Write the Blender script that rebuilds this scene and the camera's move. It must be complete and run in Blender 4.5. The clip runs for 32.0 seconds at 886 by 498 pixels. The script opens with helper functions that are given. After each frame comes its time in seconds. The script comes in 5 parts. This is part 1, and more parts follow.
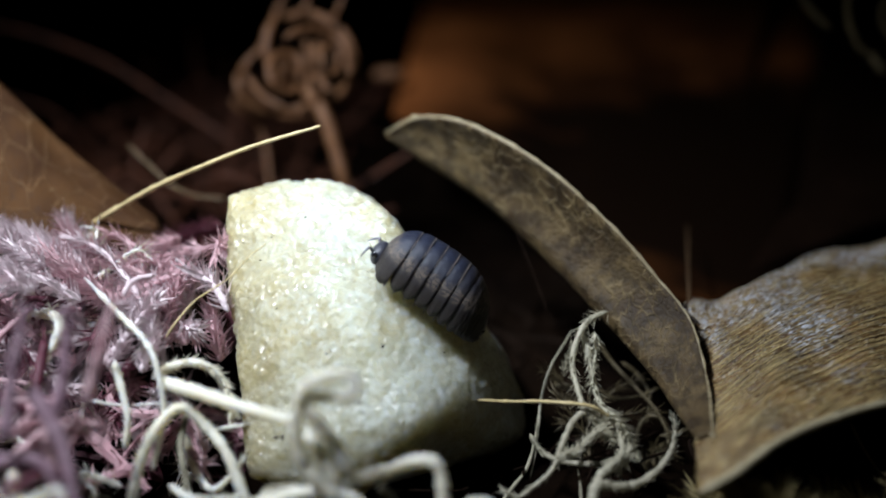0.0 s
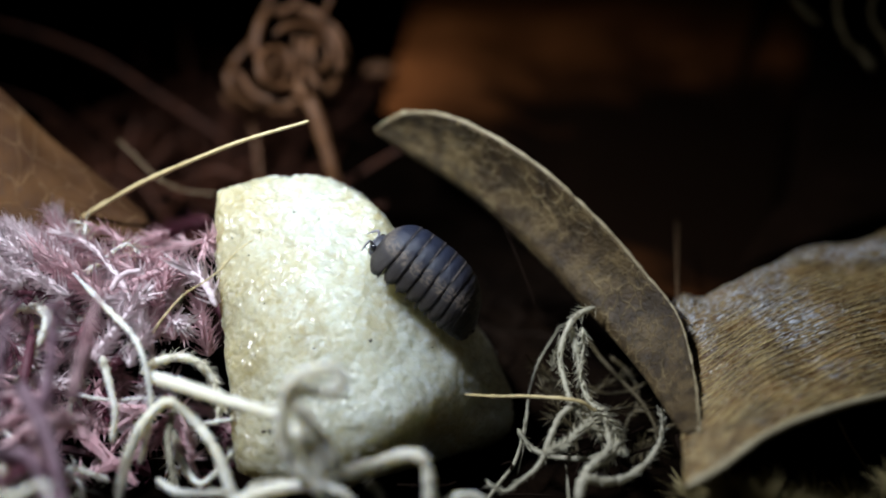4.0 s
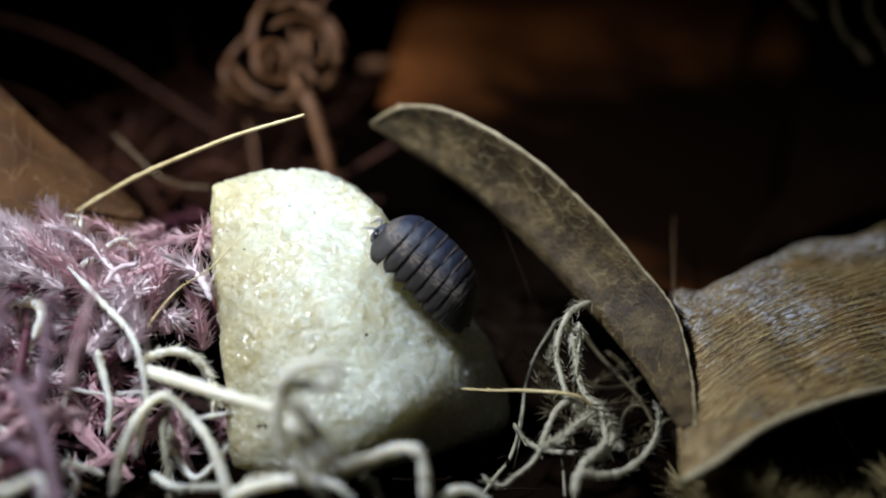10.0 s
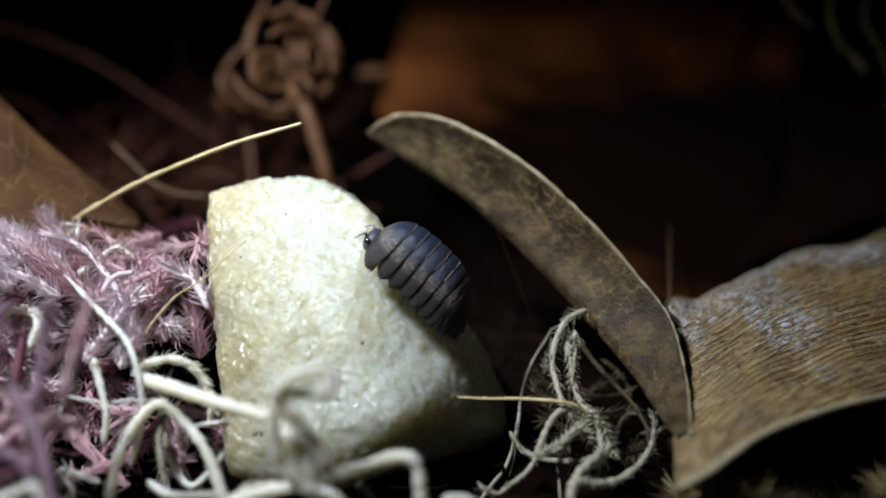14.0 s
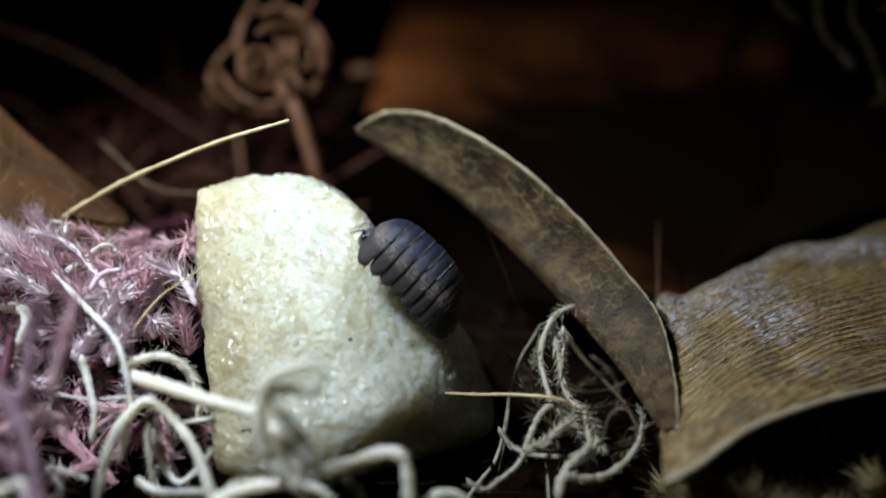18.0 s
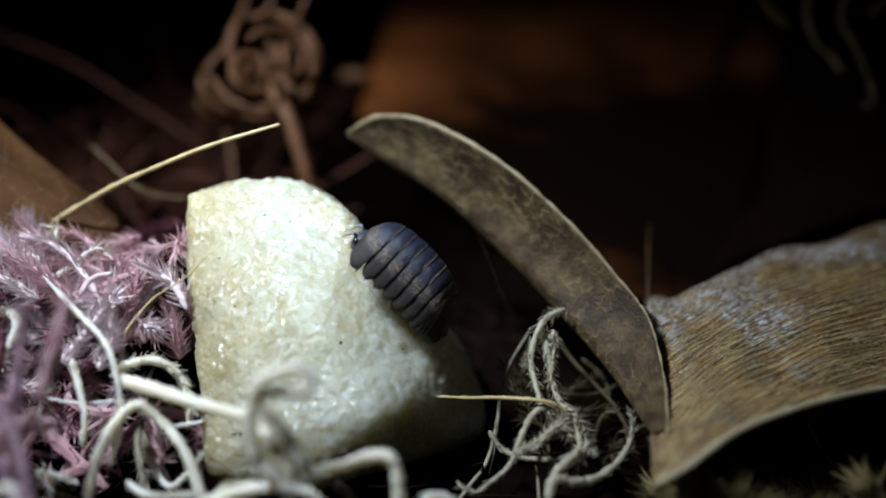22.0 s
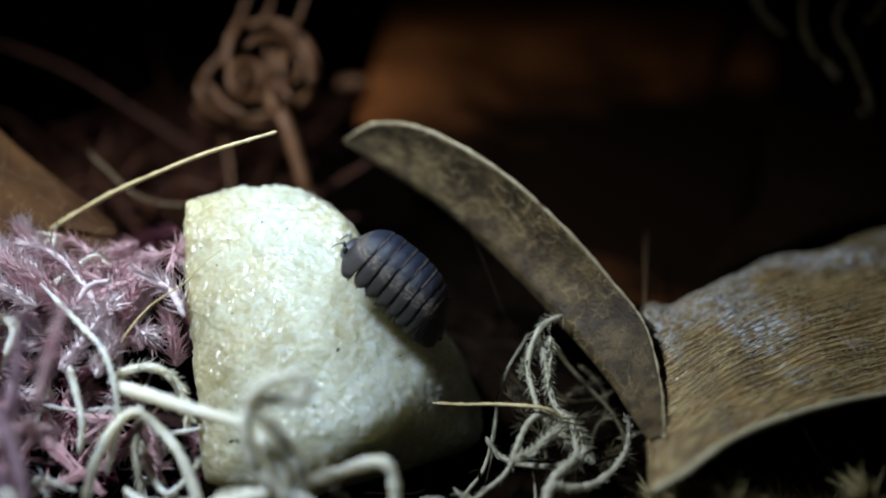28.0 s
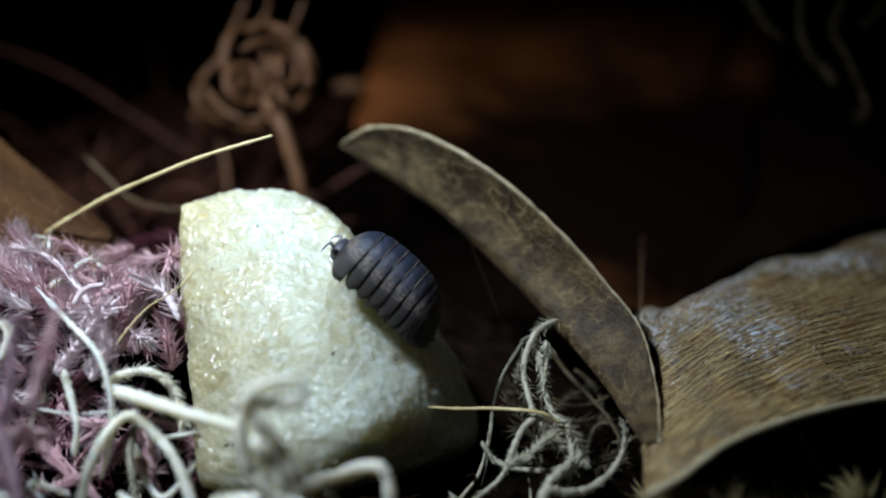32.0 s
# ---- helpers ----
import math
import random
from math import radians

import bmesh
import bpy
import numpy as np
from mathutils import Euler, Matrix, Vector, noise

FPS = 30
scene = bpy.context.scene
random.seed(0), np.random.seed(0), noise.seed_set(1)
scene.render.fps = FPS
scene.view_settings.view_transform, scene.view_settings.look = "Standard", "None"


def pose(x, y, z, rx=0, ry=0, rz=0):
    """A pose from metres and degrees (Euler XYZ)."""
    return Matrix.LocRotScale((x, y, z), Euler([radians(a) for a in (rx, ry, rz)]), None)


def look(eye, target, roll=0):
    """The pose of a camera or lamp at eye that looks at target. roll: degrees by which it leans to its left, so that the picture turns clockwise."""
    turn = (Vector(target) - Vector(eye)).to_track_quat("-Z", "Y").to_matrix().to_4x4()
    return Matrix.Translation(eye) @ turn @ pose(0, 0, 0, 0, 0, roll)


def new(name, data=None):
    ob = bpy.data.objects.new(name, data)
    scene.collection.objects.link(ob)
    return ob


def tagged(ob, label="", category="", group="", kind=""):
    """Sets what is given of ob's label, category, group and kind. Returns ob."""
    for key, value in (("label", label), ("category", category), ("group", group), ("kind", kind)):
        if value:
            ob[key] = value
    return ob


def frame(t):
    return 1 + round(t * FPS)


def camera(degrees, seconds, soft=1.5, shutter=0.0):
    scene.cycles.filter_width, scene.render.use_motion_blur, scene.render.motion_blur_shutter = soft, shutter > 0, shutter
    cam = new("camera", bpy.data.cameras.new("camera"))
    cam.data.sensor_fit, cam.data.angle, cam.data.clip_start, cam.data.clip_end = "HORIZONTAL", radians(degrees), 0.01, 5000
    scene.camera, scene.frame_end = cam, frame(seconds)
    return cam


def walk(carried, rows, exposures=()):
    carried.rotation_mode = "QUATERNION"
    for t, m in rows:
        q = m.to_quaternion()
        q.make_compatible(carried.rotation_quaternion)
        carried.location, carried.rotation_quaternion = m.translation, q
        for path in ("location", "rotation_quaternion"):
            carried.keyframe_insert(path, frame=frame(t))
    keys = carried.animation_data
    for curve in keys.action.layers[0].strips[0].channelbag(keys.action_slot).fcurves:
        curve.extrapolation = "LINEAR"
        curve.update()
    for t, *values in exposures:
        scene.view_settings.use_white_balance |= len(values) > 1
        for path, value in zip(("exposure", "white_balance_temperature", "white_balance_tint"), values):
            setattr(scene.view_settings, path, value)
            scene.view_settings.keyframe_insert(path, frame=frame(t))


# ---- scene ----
from mathutils.bvhtree import BVHTree

MM = 0.001


def held(x, y, z, tilt, turn, lean):
    """Camera pose in millimetres and degrees: tilt from straight down, turn to the left, lean."""
    return pose(x * MM, y * MM, z * MM, tilt, 0, turn) @ pose(0, 0, 0, 0, 0, lean)


cam = camera(40, 32.0, soft=2.0)
cam.data.dof.use_dof = True
cam.data.dof.focus_distance = 0.0935
cam.data.dof.aperture_fstop = 10.5
walk(cam, [
    (0, held(0.000, 0.000, 56.000, 65.000, 0.000, 0.000)),
    (0.5, held(0.278, -0.109, 55.980, 65.017, 0.279, -0.124)),
    (1, held(0.382, -0.122, 55.759, 64.544, 0.218, -0.145)),
    (1.5, held(0.352, -0.151, 55.783, 64.317, 0.127, -0.086)),
    (2, held(0.315, -0.202, 55.738, 64.566, -0.021, -0.024)),
    (2.5, held(0.459, -0.178, 55.807, 64.571, -0.073, -0.007)),
    (3, held(0.477, -0.074, 55.767, 64.614, -0.064, 0.031)),
    (3.5, held(0.597, -0.121, 55.909, 64.733, -0.143, 0.115)),
    (5.5, held(0.728, -0.362, 55.812, 65.155, -0.208, 0.114)),
    (6, held(0.736, -0.387, 55.871, 65.072, -0.158, 0.097)),
    (6.5, held(0.735, -0.278, 55.862, 65.026, -0.131, 0.101)),
    (7, held(0.636, -0.235, 55.827, 65.006, -0.205, 0.155)),
    (7.5, held(0.710, -0.190, 55.535, 64.738, -0.172, 0.149)),
    (8, held(0.624, -0.160, 55.575, 64.620, -0.270, 0.223)),
    (8.5, held(0.624, -0.101, 55.540, 64.432, -0.215, 0.123)),
    (9, held(0.807, -0.224, 55.550, 64.610, -0.131, 0.089)),
    (9.5, held(0.729, -0.174, 55.614, 64.706, -0.318, 0.196)),
    (10, held(0.823, -0.102, 55.622, 64.724, -0.277, 0.201)),
    (10.5, held(0.890, -0.245, 55.507, 64.998, -0.237, 0.147)),
    (11, held(0.930, -0.211, 55.668, 64.970, -0.364, 0.237)),
    (11.5, held(0.953, -0.255, 55.705, 64.956, -0.298, 0.237)),
    (12, held(0.881, -0.184, 55.484, 64.807, -0.319, 0.208)),
    (12.5, held(1.000, -0.223, 55.509, 64.993, -0.332, 0.221)),
    (13, held(0.897, -0.128, 55.614, 64.945, -0.305, 0.255)),
    (13.5, held(0.895, -0.080, 55.710, 65.034, -0.395, 0.312)),
    (14, held(0.990, -0.231, 55.732, 65.088, -0.361, 0.286)),
    (14.5, held(1.170, -0.304, 55.698, 65.295, -0.440, 0.285)),
    (16.5, held(1.445, -0.275, 55.586, 65.154, -0.604, 0.253)),
    (17, held(1.366, -0.308, 55.473, 64.967, -0.663, 0.258)),
    (17.5, held(1.404, -0.366, 55.577, 64.976, -0.637, 0.226)),
    (18, held(1.448, -0.466, 55.543, 65.082, -0.672, 0.239)),
    (18.5, held(1.525, -0.409, 55.541, 65.061, -0.797, 0.227)),
    (19, held(1.552, -0.665, 55.530, 65.402, -0.874, 0.297)),
    (19.5, held(1.512, -0.512, 55.622, 65.265, -0.816, 0.276)),
    (20, held(1.614, -0.526, 55.656, 65.439, -0.816, 0.287)),
    (20.5, held(1.644, -0.638, 55.497, 65.493, -0.829, 0.279)),
    (21, held(1.497, -0.682, 55.497, 65.367, -0.897, 0.296)),
    (21.5, held(1.550, -0.740, 55.522, 65.495, -0.867, 0.286)),
    (22, held(1.805, -0.701, 55.496, 65.333, -0.932, 0.229)),
    (22.5, held(1.663, -0.505, 55.445, 65.003, -0.943, 0.274)),
    (23, held(1.795, -0.593, 55.450, 65.195, -0.902, 0.251)),
    (23.5, held(1.725, -0.672, 55.466, 65.324, -0.923, 0.230)),
    (24, held(1.733, -0.640, 55.499, 65.335, -0.940, 0.234)),
    (24.5, held(1.689, -0.654, 55.433, 65.299, -0.912, 0.214)),
    (25, held(1.666, -0.742, 55.482, 65.432, -0.970, 0.274)),
    (25.5, held(1.707, -0.697, 55.413, 65.433, -0.902, 0.235)),
    (27.5, held(2.060, -0.844, 55.521, 65.782, -0.930, 0.229)),
    (28, held(1.927, -0.876, 55.584, 65.655, -1.000, 0.221)),
    (28.5, held(2.197, -0.941, 55.654, 65.747, -0.930, 0.228)),
    (29, held(2.145, -0.755, 55.472, 65.517, -0.999, 0.245)),
    (29.5, held(2.171, -0.846, 55.594, 65.954, -1.069, 0.313)),
    (30, held(2.199, -0.775, 55.573, 65.857, -1.054, 0.316)),
    (30.5, held(2.135, -0.778, 55.458, 65.848, -1.001, 0.249)),
    (31, held(2.303, -0.830, 55.503, 65.912, -0.944, 0.234)),
    (31.5, held(2.098, -0.883, 55.446, 66.052, -1.118, 0.301)),
    (32, held(2.257, -0.807, 55.497, 65.871, -1.009, 0.257)),
], exposures=[(0, -0.05, 6450, 13), (15, -0.05, 6450, 13), (21, -0.12, 6300, 11), (25.5, -0.12, 6300, 11), (28, -0.15, 6050, 7), (32, -0.15, 6050, 7)])

# ---- light: a torch held over the tank, and the faint room ----
world = bpy.data.worlds.new("world")
scene.world = world
world.use_nodes = True
world.node_tree.nodes["Background"].inputs["Color"].default_value = (1.0, 0.86, 0.62, 1)
world.node_tree.nodes["Background"].inputs["Strength"].default_value = 0.008

torch = bpy.data.lights.new("torch", "SPOT")
torch.energy, torch.color = 1.45, (0.85, 0.93, 1.0)
torch.spot_size, torch.spot_blend, torch.shadow_soft_size = radians(54), 1.0, 0.011
torch_ob = new("torch", torch)
torch_ob.matrix_world = look((-0.062, 0.061, 0.128), (-0.014, 0.090, 0.012))
core = bpy.data.lights.new("torch_core", "SPOT")
core.energy, core.color = 1.4, (0.78, 0.92, 1.0)
core.spot_size, core.spot_blend, core.shadow_soft_size = radians(16), 1.0, 0.011
core_ob = new("torch_core", core)
core_ob.matrix_world = look((-0.062, 0.061, 0.128), (-0.0075, 0.091, 0.018))


# ---- small tools ----
class Geo:
    """Vertices (millimetres) and faces of one mesh."""

    def __init__(self):
        self.v, self.f, self.uv = [], [], None

    def add(self, verts, faces):
        n = len(self.v)
        self.v.extend([tuple(p) for p in verts])
        self.f.extend([tuple(i + n for i in q) for q in faces])
        return self


def mesh_of(name, geo, material, smooth=True):
    me = bpy.data.meshes.new(name)
    me.from_pydata([(x * MM, y * MM, z * MM) for x, y, z in geo.v], [], geo.f)
    if smooth:
        me.polygons.foreach_set("use_smooth", [True] * len(me.polygons))
    if geo.uv is not None:
        layer = me.uv_layers.new(name="leaf")
        index = np.zeros(len(me.loops), int)
        me.loops.foreach_get("vertex_index", index)
        layer.data.foreach_set("uv", np.array(geo.uv, float)[index].ravel())
    me.materials.append(material)
    me.update()
    return me


def part(name, geo, material, parent=None, label="", smooth=True, kind=""):
    """One mesh object of millimetre geometry, under its thing."""
    ob = new(name, mesh_of(name, geo, material, smooth))
    if parent is not None:
        ob.parent = parent
    return tagged(ob, label=label, kind=kind)


def thing(name, label, category, group="", at=(0, 0, 0)):
    ob = new(name)
    ob.empty_display_size = 0.002
    ob.location = Vector(at) * MM
    return tagged(ob, label=label, category=category, group=group)


def smooth_line(pts, n=6):
    """A Catmull-Rom line through the points, n steps to a span."""
    p = np.array(pts, float)
    p = np.vstack([2 * p[0] - p[1], p, 2 * p[-1] - p[-2]])
    out = []
    for i in range(1, len(p) - 2):
        a, b, c, d = p[i - 1:i + 3]
        for s in np.arange(n) / n:
            out.append(0.5 * (2 * b + (c - a) * s + (2 * a - 5 * b + 4 * c - d) * s ** 2 + (3 * b - a - 3 * c + d) * s ** 3))
    out.append(p[-2])
    return np.array(out)


def frames_along(line):
    tang = np.gradient(line, axis=0)
    tang /= np.linalg.norm(tang, axis=1)[:, None] + 1e-9
    side = np.cross(tang[0], (0.31, 0.22, 0.92))
    side /= np.linalg.norm(side) + 1e-9
    sides = []
    for t in tang:
        side = side - t * (side @ t)
        side = side / (np.linalg.norm(side) + 1e-9)
        sides.append(side)
    sides = np.array(sides)
    return tang, sides, np.cross(tang, sides)


def tube(geo, pts, radius, tip=0.4, n=6, sides=7, rough=0.12, flat=1.0, seed=0):
    """A tapering round strand through the points; radius at its foot, tip as a share of it."""
    rng = np.random.default_rng(seed)
    line = smooth_line(pts, n)
    tang, a, b = frames_along(line)
    m = len(line)
    r = radius * (1 + (tip - 1) * np.linspace(0, 1, m) ** 1.5)
    r = r * (1 + rough * rng.standard_normal(m)) * np.minimum(1, 0.3 + 10 * np.linspace(0, 1, m))
    ang = np.arange(sides) * 2 * np.pi / sides
    ring = line[:, None] + r[:, None, None] * (np.cos(ang)[None, :, None] * a[:, None] + flat * np.sin(ang)[None, :, None] * b[:, None])
    verts = ring.reshape(-1, 3).tolist()
    faces = [(i * sides + k, i * sides + (k + 1) % sides, (i + 1) * sides + (k + 1) % sides, (i + 1) * sides + k)
             for i in range(m - 1) for k in range(sides)]
    verts += [(line[0] - tang[0] * r[0] * 0.6).tolist(), (line[-1] + tang[-1] * r[-1] * 1.5).tolist()]
    top = (m - 1) * sides
    faces += [((k + 1) % sides, k, m * sides) for k in range(sides)]
    faces += [(top + k, top + (k + 1) % sides, m * sides + 1) for k in range(sides)]
    geo.add(verts, faces)
    return line, tang, a, b


def leaflet(geo, base, way, out, length, width, rng):
    """A small pointed, keeled moss leaf."""
    way, out = np.array(way), np.array(out)
    side = np.cross(way, out)
    side /= np.linalg.norm(side) + 1e-9
    bow = out * length * rng.uniform(0.05, 0.3)
    mid = base + way * length * 0.4 + bow * 0.6
    geo.add([base - side * width * 0.3, base + side * width * 0.3, mid - side * width * 0.5, mid + side * width * 0.5,
             mid - out * width * 0.22, base + way * length + bow * rng.uniform(0.2, 1.6)],
            [(0, 4, 2), (0, 1, 4), (1, 3, 4), (2, 4, 5), (4, 3, 5)])


def leafy(geo, line, tang, a, b, count, length, width, spread, seed, first=0.0, last=1.0, clump=0.0):
    """Leaflets round a strand, growing towards its tip."""
    rng = np.random.default_rng(seed)
    m = len(line)
    for k in range(count):
        s = first + (last - first) * ((k + rng.random()) / count)
        i = min(m - 1, int(s * (m - 1)))
        ang = k * 2.4 + rng.uniform(-0.5, 0.5)
        out = np.cos(ang) * a[i] + np.sin(ang) * b[i]
        lean = spread * rng.uniform(0.6, 1.3)
        way = tang[i] * np.cos(lean) + out * np.sin(lean)
        size = rng.uniform(0.65, 1.25) * (1 + clump * s)
        leaflet(geo, line[i] + out * 0.05, way, np.cross(np.cross(way, out), way), length * size, width * size, rng)


def ball(rx, ry, rz, at, level=3, wobble=0.0):
    geo, bm = Geo(), bmesh.new()
    bmesh.ops.create_icosphere(bm, subdivisions=level, radius=1.0)
    geo.add([(v.co.x * rx * (1 + wobble * noise.noise(v.co * 4)) + at[0], v.co.y * ry + at[1], v.co.z * rz * (1 + wobble * noise.noise(v.co * 5)) + at[2]) for v in bm.verts],
            [tuple(v.index for v in f.verts) for f in bm.faces])
    bm.free()
    return geo


# ---- materials ----
def link(nt, a, b):
    nt.links.new(a, b)


def surface(name, dark, light, rough=0.6, stain=4.0, grain=0.4, bump=0.05, spec=0.4, sss=0.0, radius=(1, 0.7, 0.4), sss_scale=1.0,
            rough2=None, metal=0.0, thin=0.0, stretch=(1, 1, 1), island=0.0, low=0.35, high=0.65, coat=0.0):
    """A mottled natural surface: stains and grain of the given sizes in millimetres, bump height in millimetres."""
    mat = bpy.data.materials.new(name)
    mat.use_nodes = True
    nt = mat.node_tree
    bsdf = nt.nodes["Principled BSDF"]
    co = nt.nodes.new("ShaderNodeTexCoord")
    mp = nt.nodes.new("ShaderNodeMapping")
    mp.inputs["Scale"].default_value = stretch
    link(nt, co.outputs["Object"], mp.inputs["Vector"])

    def tex(size, detail=4.0, seed=0.0):
        t = nt.nodes.new("ShaderNodeTexNoise")
        t.noise_dimensions = "4D"
        t.inputs["W"].default_value = seed
        t.inputs["Scale"].default_value = 1.0 / (size * MM)
        t.inputs["Detail"].default_value = detail
        link(nt, mp.outputs["Vector"], t.inputs["Vector"])
        return t.outputs["Fac"]

    def mixc(fac, a, b, blend="MIX"):
        mx = nt.nodes.new("ShaderNodeMix")
        mx.data_type, mx.blend_type = "RGBA", blend
        for sock, val in ((mx.inputs["Factor"], fac), (mx.inputs["A"], a), (mx.inputs["B"], b)):
            if isinstance(val, (tuple, list)):
                sock.default_value = (*val, 1)
            elif isinstance(val, float):
                sock.default_value = val
            else:
                link(nt, val, sock)
        return mx.outputs["Result"]

    def ramp(fac, lo, hi):
        r = nt.nodes.new("ShaderNodeMapRange")
        r.inputs["From Min"].default_value, r.inputs["From Max"].default_value = lo, hi
        link(nt, fac, r.inputs["Value"])
        return r.outputs["Result"]

    big, small = tex(stain), tex(grain, 5.0, 3.0)
    col = mixc(ramp(big, low, high), dark, light)
    mid = [0.5 * (p + q) for p, q in zip(dark, light)]
    col = mixc(ramp(small, 0.3, 0.75), [c * 0.78 for c in mid], col)
    if island:
        geo_n = nt.nodes.new("ShaderNodeNewGeometry")
        col = mixc(ramp(geo_n.outputs["Random Per Island"], -0.2, 1.0 / island), col, [c * 0.45 for c in dark])
    link(nt, col, bsdf.inputs["Base Color"])
    bsdf.inputs["Roughness"].default_value = rough
    if rough2 is not None:
        rr = nt.nodes.new("ShaderNodeMapRange")
        rr.inputs["From Min"].default_value, rr.inputs["From Max"].default_value = 0.35, 0.65
        rr.inputs["To Min"].default_value, rr.inputs["To Max"].default_value = rough, rough2
        link(nt, small, rr.inputs["Value"])
        link(nt, rr.outputs["Result"], bsdf.inputs["Roughness"])
    bsdf.inputs["Specular IOR Level"].default_value = spec
    bsdf.inputs["Metallic"].default_value = metal
    bsdf.inputs["Coat Weight"].default_value = coat
    if sss:
        bsdf.inputs["Subsurface Weight"].default_value = sss
        bsdf.inputs["Subsurface Radius"].default_value = radius
        bsdf.inputs["Subsurface Scale"].default_value = sss_scale * MM
    if bump:
        bn = nt.nodes.new("ShaderNodeBump")
        bn.inputs["Strength"].default_value = 1.0
        bn.inputs["Distance"].default_value = bump * MM
        link(nt, small, bn.inputs["Height"])
        link(nt, bn.outputs["Normal"], bsdf.inputs["Normal"])
    if thin:
        tr = nt.nodes.new("ShaderNodeBsdfTranslucent")
        link(nt, col, tr.inputs["Color"])
        ms = nt.nodes.new("ShaderNodeMixShader")
        ms.inputs["Fac"].default_value = thin
        link(nt, bsdf.outputs["BSDF"], ms.inputs[1])
        link(nt, tr.outputs["BSDF"], ms.inputs[2])
        link(nt, ms.outputs["Shader"], nt.nodes["Material Output"].inputs["Surface"])
    return mat


def leaf_surface(name, dark, light, vein, rough=0.45, cell=0.6, main=0.0, flakes=0.0, mottle=0.0, edge=0.05, stain=3.0, spec=0.5, vein_mix=0.7, wander=0.25, bump=0.1, blot=0.8):
    """A dry leaf: stains, a net of fine veins (cells in millimetres), raised main veins at whole numbers of v, whitish flakes, dark mottling."""
    mat = bpy.data.materials.new(name)
    mat.use_nodes = True
    nt = mat.node_tree
    bsdf = nt.nodes["Principled BSDF"]
    co = nt.nodes.new("ShaderNodeTexCoord")

    def math_n(op, a, b=None, clamp=False):
        n = nt.nodes.new("ShaderNodeMath")
        n.operation, n.use_clamp = op, clamp
        for sock, val in zip(n.inputs, (a, b)):
            if val is None:
                continue
            if isinstance(val, (int, float)):
                sock.default_value = val
            else:
                link(nt, val, sock)
        return n.outputs[0]

    def tex(src, size, detail=4.0, seed=0.0):
        t = nt.nodes.new("ShaderNodeTexNoise")
        t.noise_dimensions = "4D"
        t.inputs["W"].default_value = seed
        t.inputs["Scale"].default_value = 1.0 / size
        t.inputs["Detail"].default_value = detail
        link(nt, src, t.inputs["Vector"])
        return t.outputs["Fac"]

    def ramp(fac, lo, hi, a=0.0, b=1.0):
        r = nt.nodes.new("ShaderNodeMapRange")
        for key, val in (("From Min", lo), ("From Max", hi), ("To Min", a), ("To Max", b)):
            r.inputs[key].default_value = val
        link(nt, fac, r.inputs["Value"])
        return r.outputs["Result"]

    def mixc(fac, a, b):
        mx = nt.nodes.new("ShaderNodeMix")
        mx.data_type = "RGBA"
        link(nt, fac, mx.inputs["Factor"])
        for sock, val in ((mx.inputs["A"], a), (mx.inputs["B"], b)):
            if isinstance(val, tuple):
                sock.default_value = (*val, 1)
            else:
                link(nt, val, sock)
        return mx.outputs["Result"]

    uv, ob = co.outputs["UV"], co.outputs["Object"]
    big, small = tex(ob, stain * MM), tex(ob, 0.28 * MM, 5.0, 2.0)
    col = mixc(ramp(big, 0.36, 0.64), dark, light)
    col = mixc(ramp(small, 0.3, 0.5, 0.45, 0.0), col, tuple(c * 0.5 for c in dark))
    wob = nt.nodes.new("ShaderNodeTexNoise")
    wob.inputs["Scale"].default_value = 1.0 / (cell * 1.3)
    link(nt, uv, wob.inputs["Vector"])
    addv = nt.nodes.new("ShaderNodeVectorMath")
    addv.operation = "MULTIPLY_ADD"
    link(nt, wob.outputs["Color"], addv.inputs[0])
    addv.inputs[1].default_value = (cell * wander * 2,) * 3
    link(nt, uv, addv.inputs[2])
    vor = nt.nodes.new("ShaderNodeTexVoronoi")
    vor.feature, vor.voronoi_dimensions = "DISTANCE_TO_EDGE", "2D"
    vor.inputs["Scale"].default_value = 1.0 / cell
    link(nt, addv.outputs[0], vor.inputs["Vector"])
    net = ramp(vor.outputs["Distance"], edge, edge * 2.6, 1.0, 0.0)
    net = math_n("MULTIPLY", net, ramp(tex(uv, cell * 5, 2.0, 7.0), 0.38, 0.6, 0.15, 1.0))
    high = math_n("MULTIPLY", net, 0.6)
    col = mixc(math_n("MULTIPLY", net, vein_mix), col, vein)
    if main:
        sep = nt.nodes.new("ShaderNodeSeparateXYZ")
        link(nt, uv, sep.inputs[0])
        near = math_n("ABSOLUTE", math_n("SUBTRACT", math_n("FRACT", math_n("ADD", math_n("DIVIDE", sep.outputs["Y"], main), 0.5)), 0.5))
        ridge = ramp(near, 0.05, 0.14, 1.0, 0.0)
        ridge = math_n("MULTIPLY", ridge, ramp(tex(uv, 3.0, 3.0, 4.0), 0.35, 0.6, 0.35, 1.0))
        lie = nt.nodes.new("ShaderNodeMapping")
        lie.inputs["Scale"].default_value = (0.22, 2.6, 1.0)
        link(nt, uv, lie.inputs["Vector"])
        streak = tex(lie.outputs["Vector"], 0.55, 4.0, 15.0)
        col = mixc(ramp(streak, 0.53, 0.66, 0.0, 0.5), col, tuple(c * 0.3 for c in dark))
        col = mixc(ramp(streak, 0.46, 0.37, 0.0, 0.6), col, vein)
        high = math_n("ADD", high, math_n("MULTIPLY", streak, -0.9))
        col = mixc(math_n("MULTIPLY", ridge, 0.85), col, vein)
        high = math_n("MAXIMUM", high, ridge)
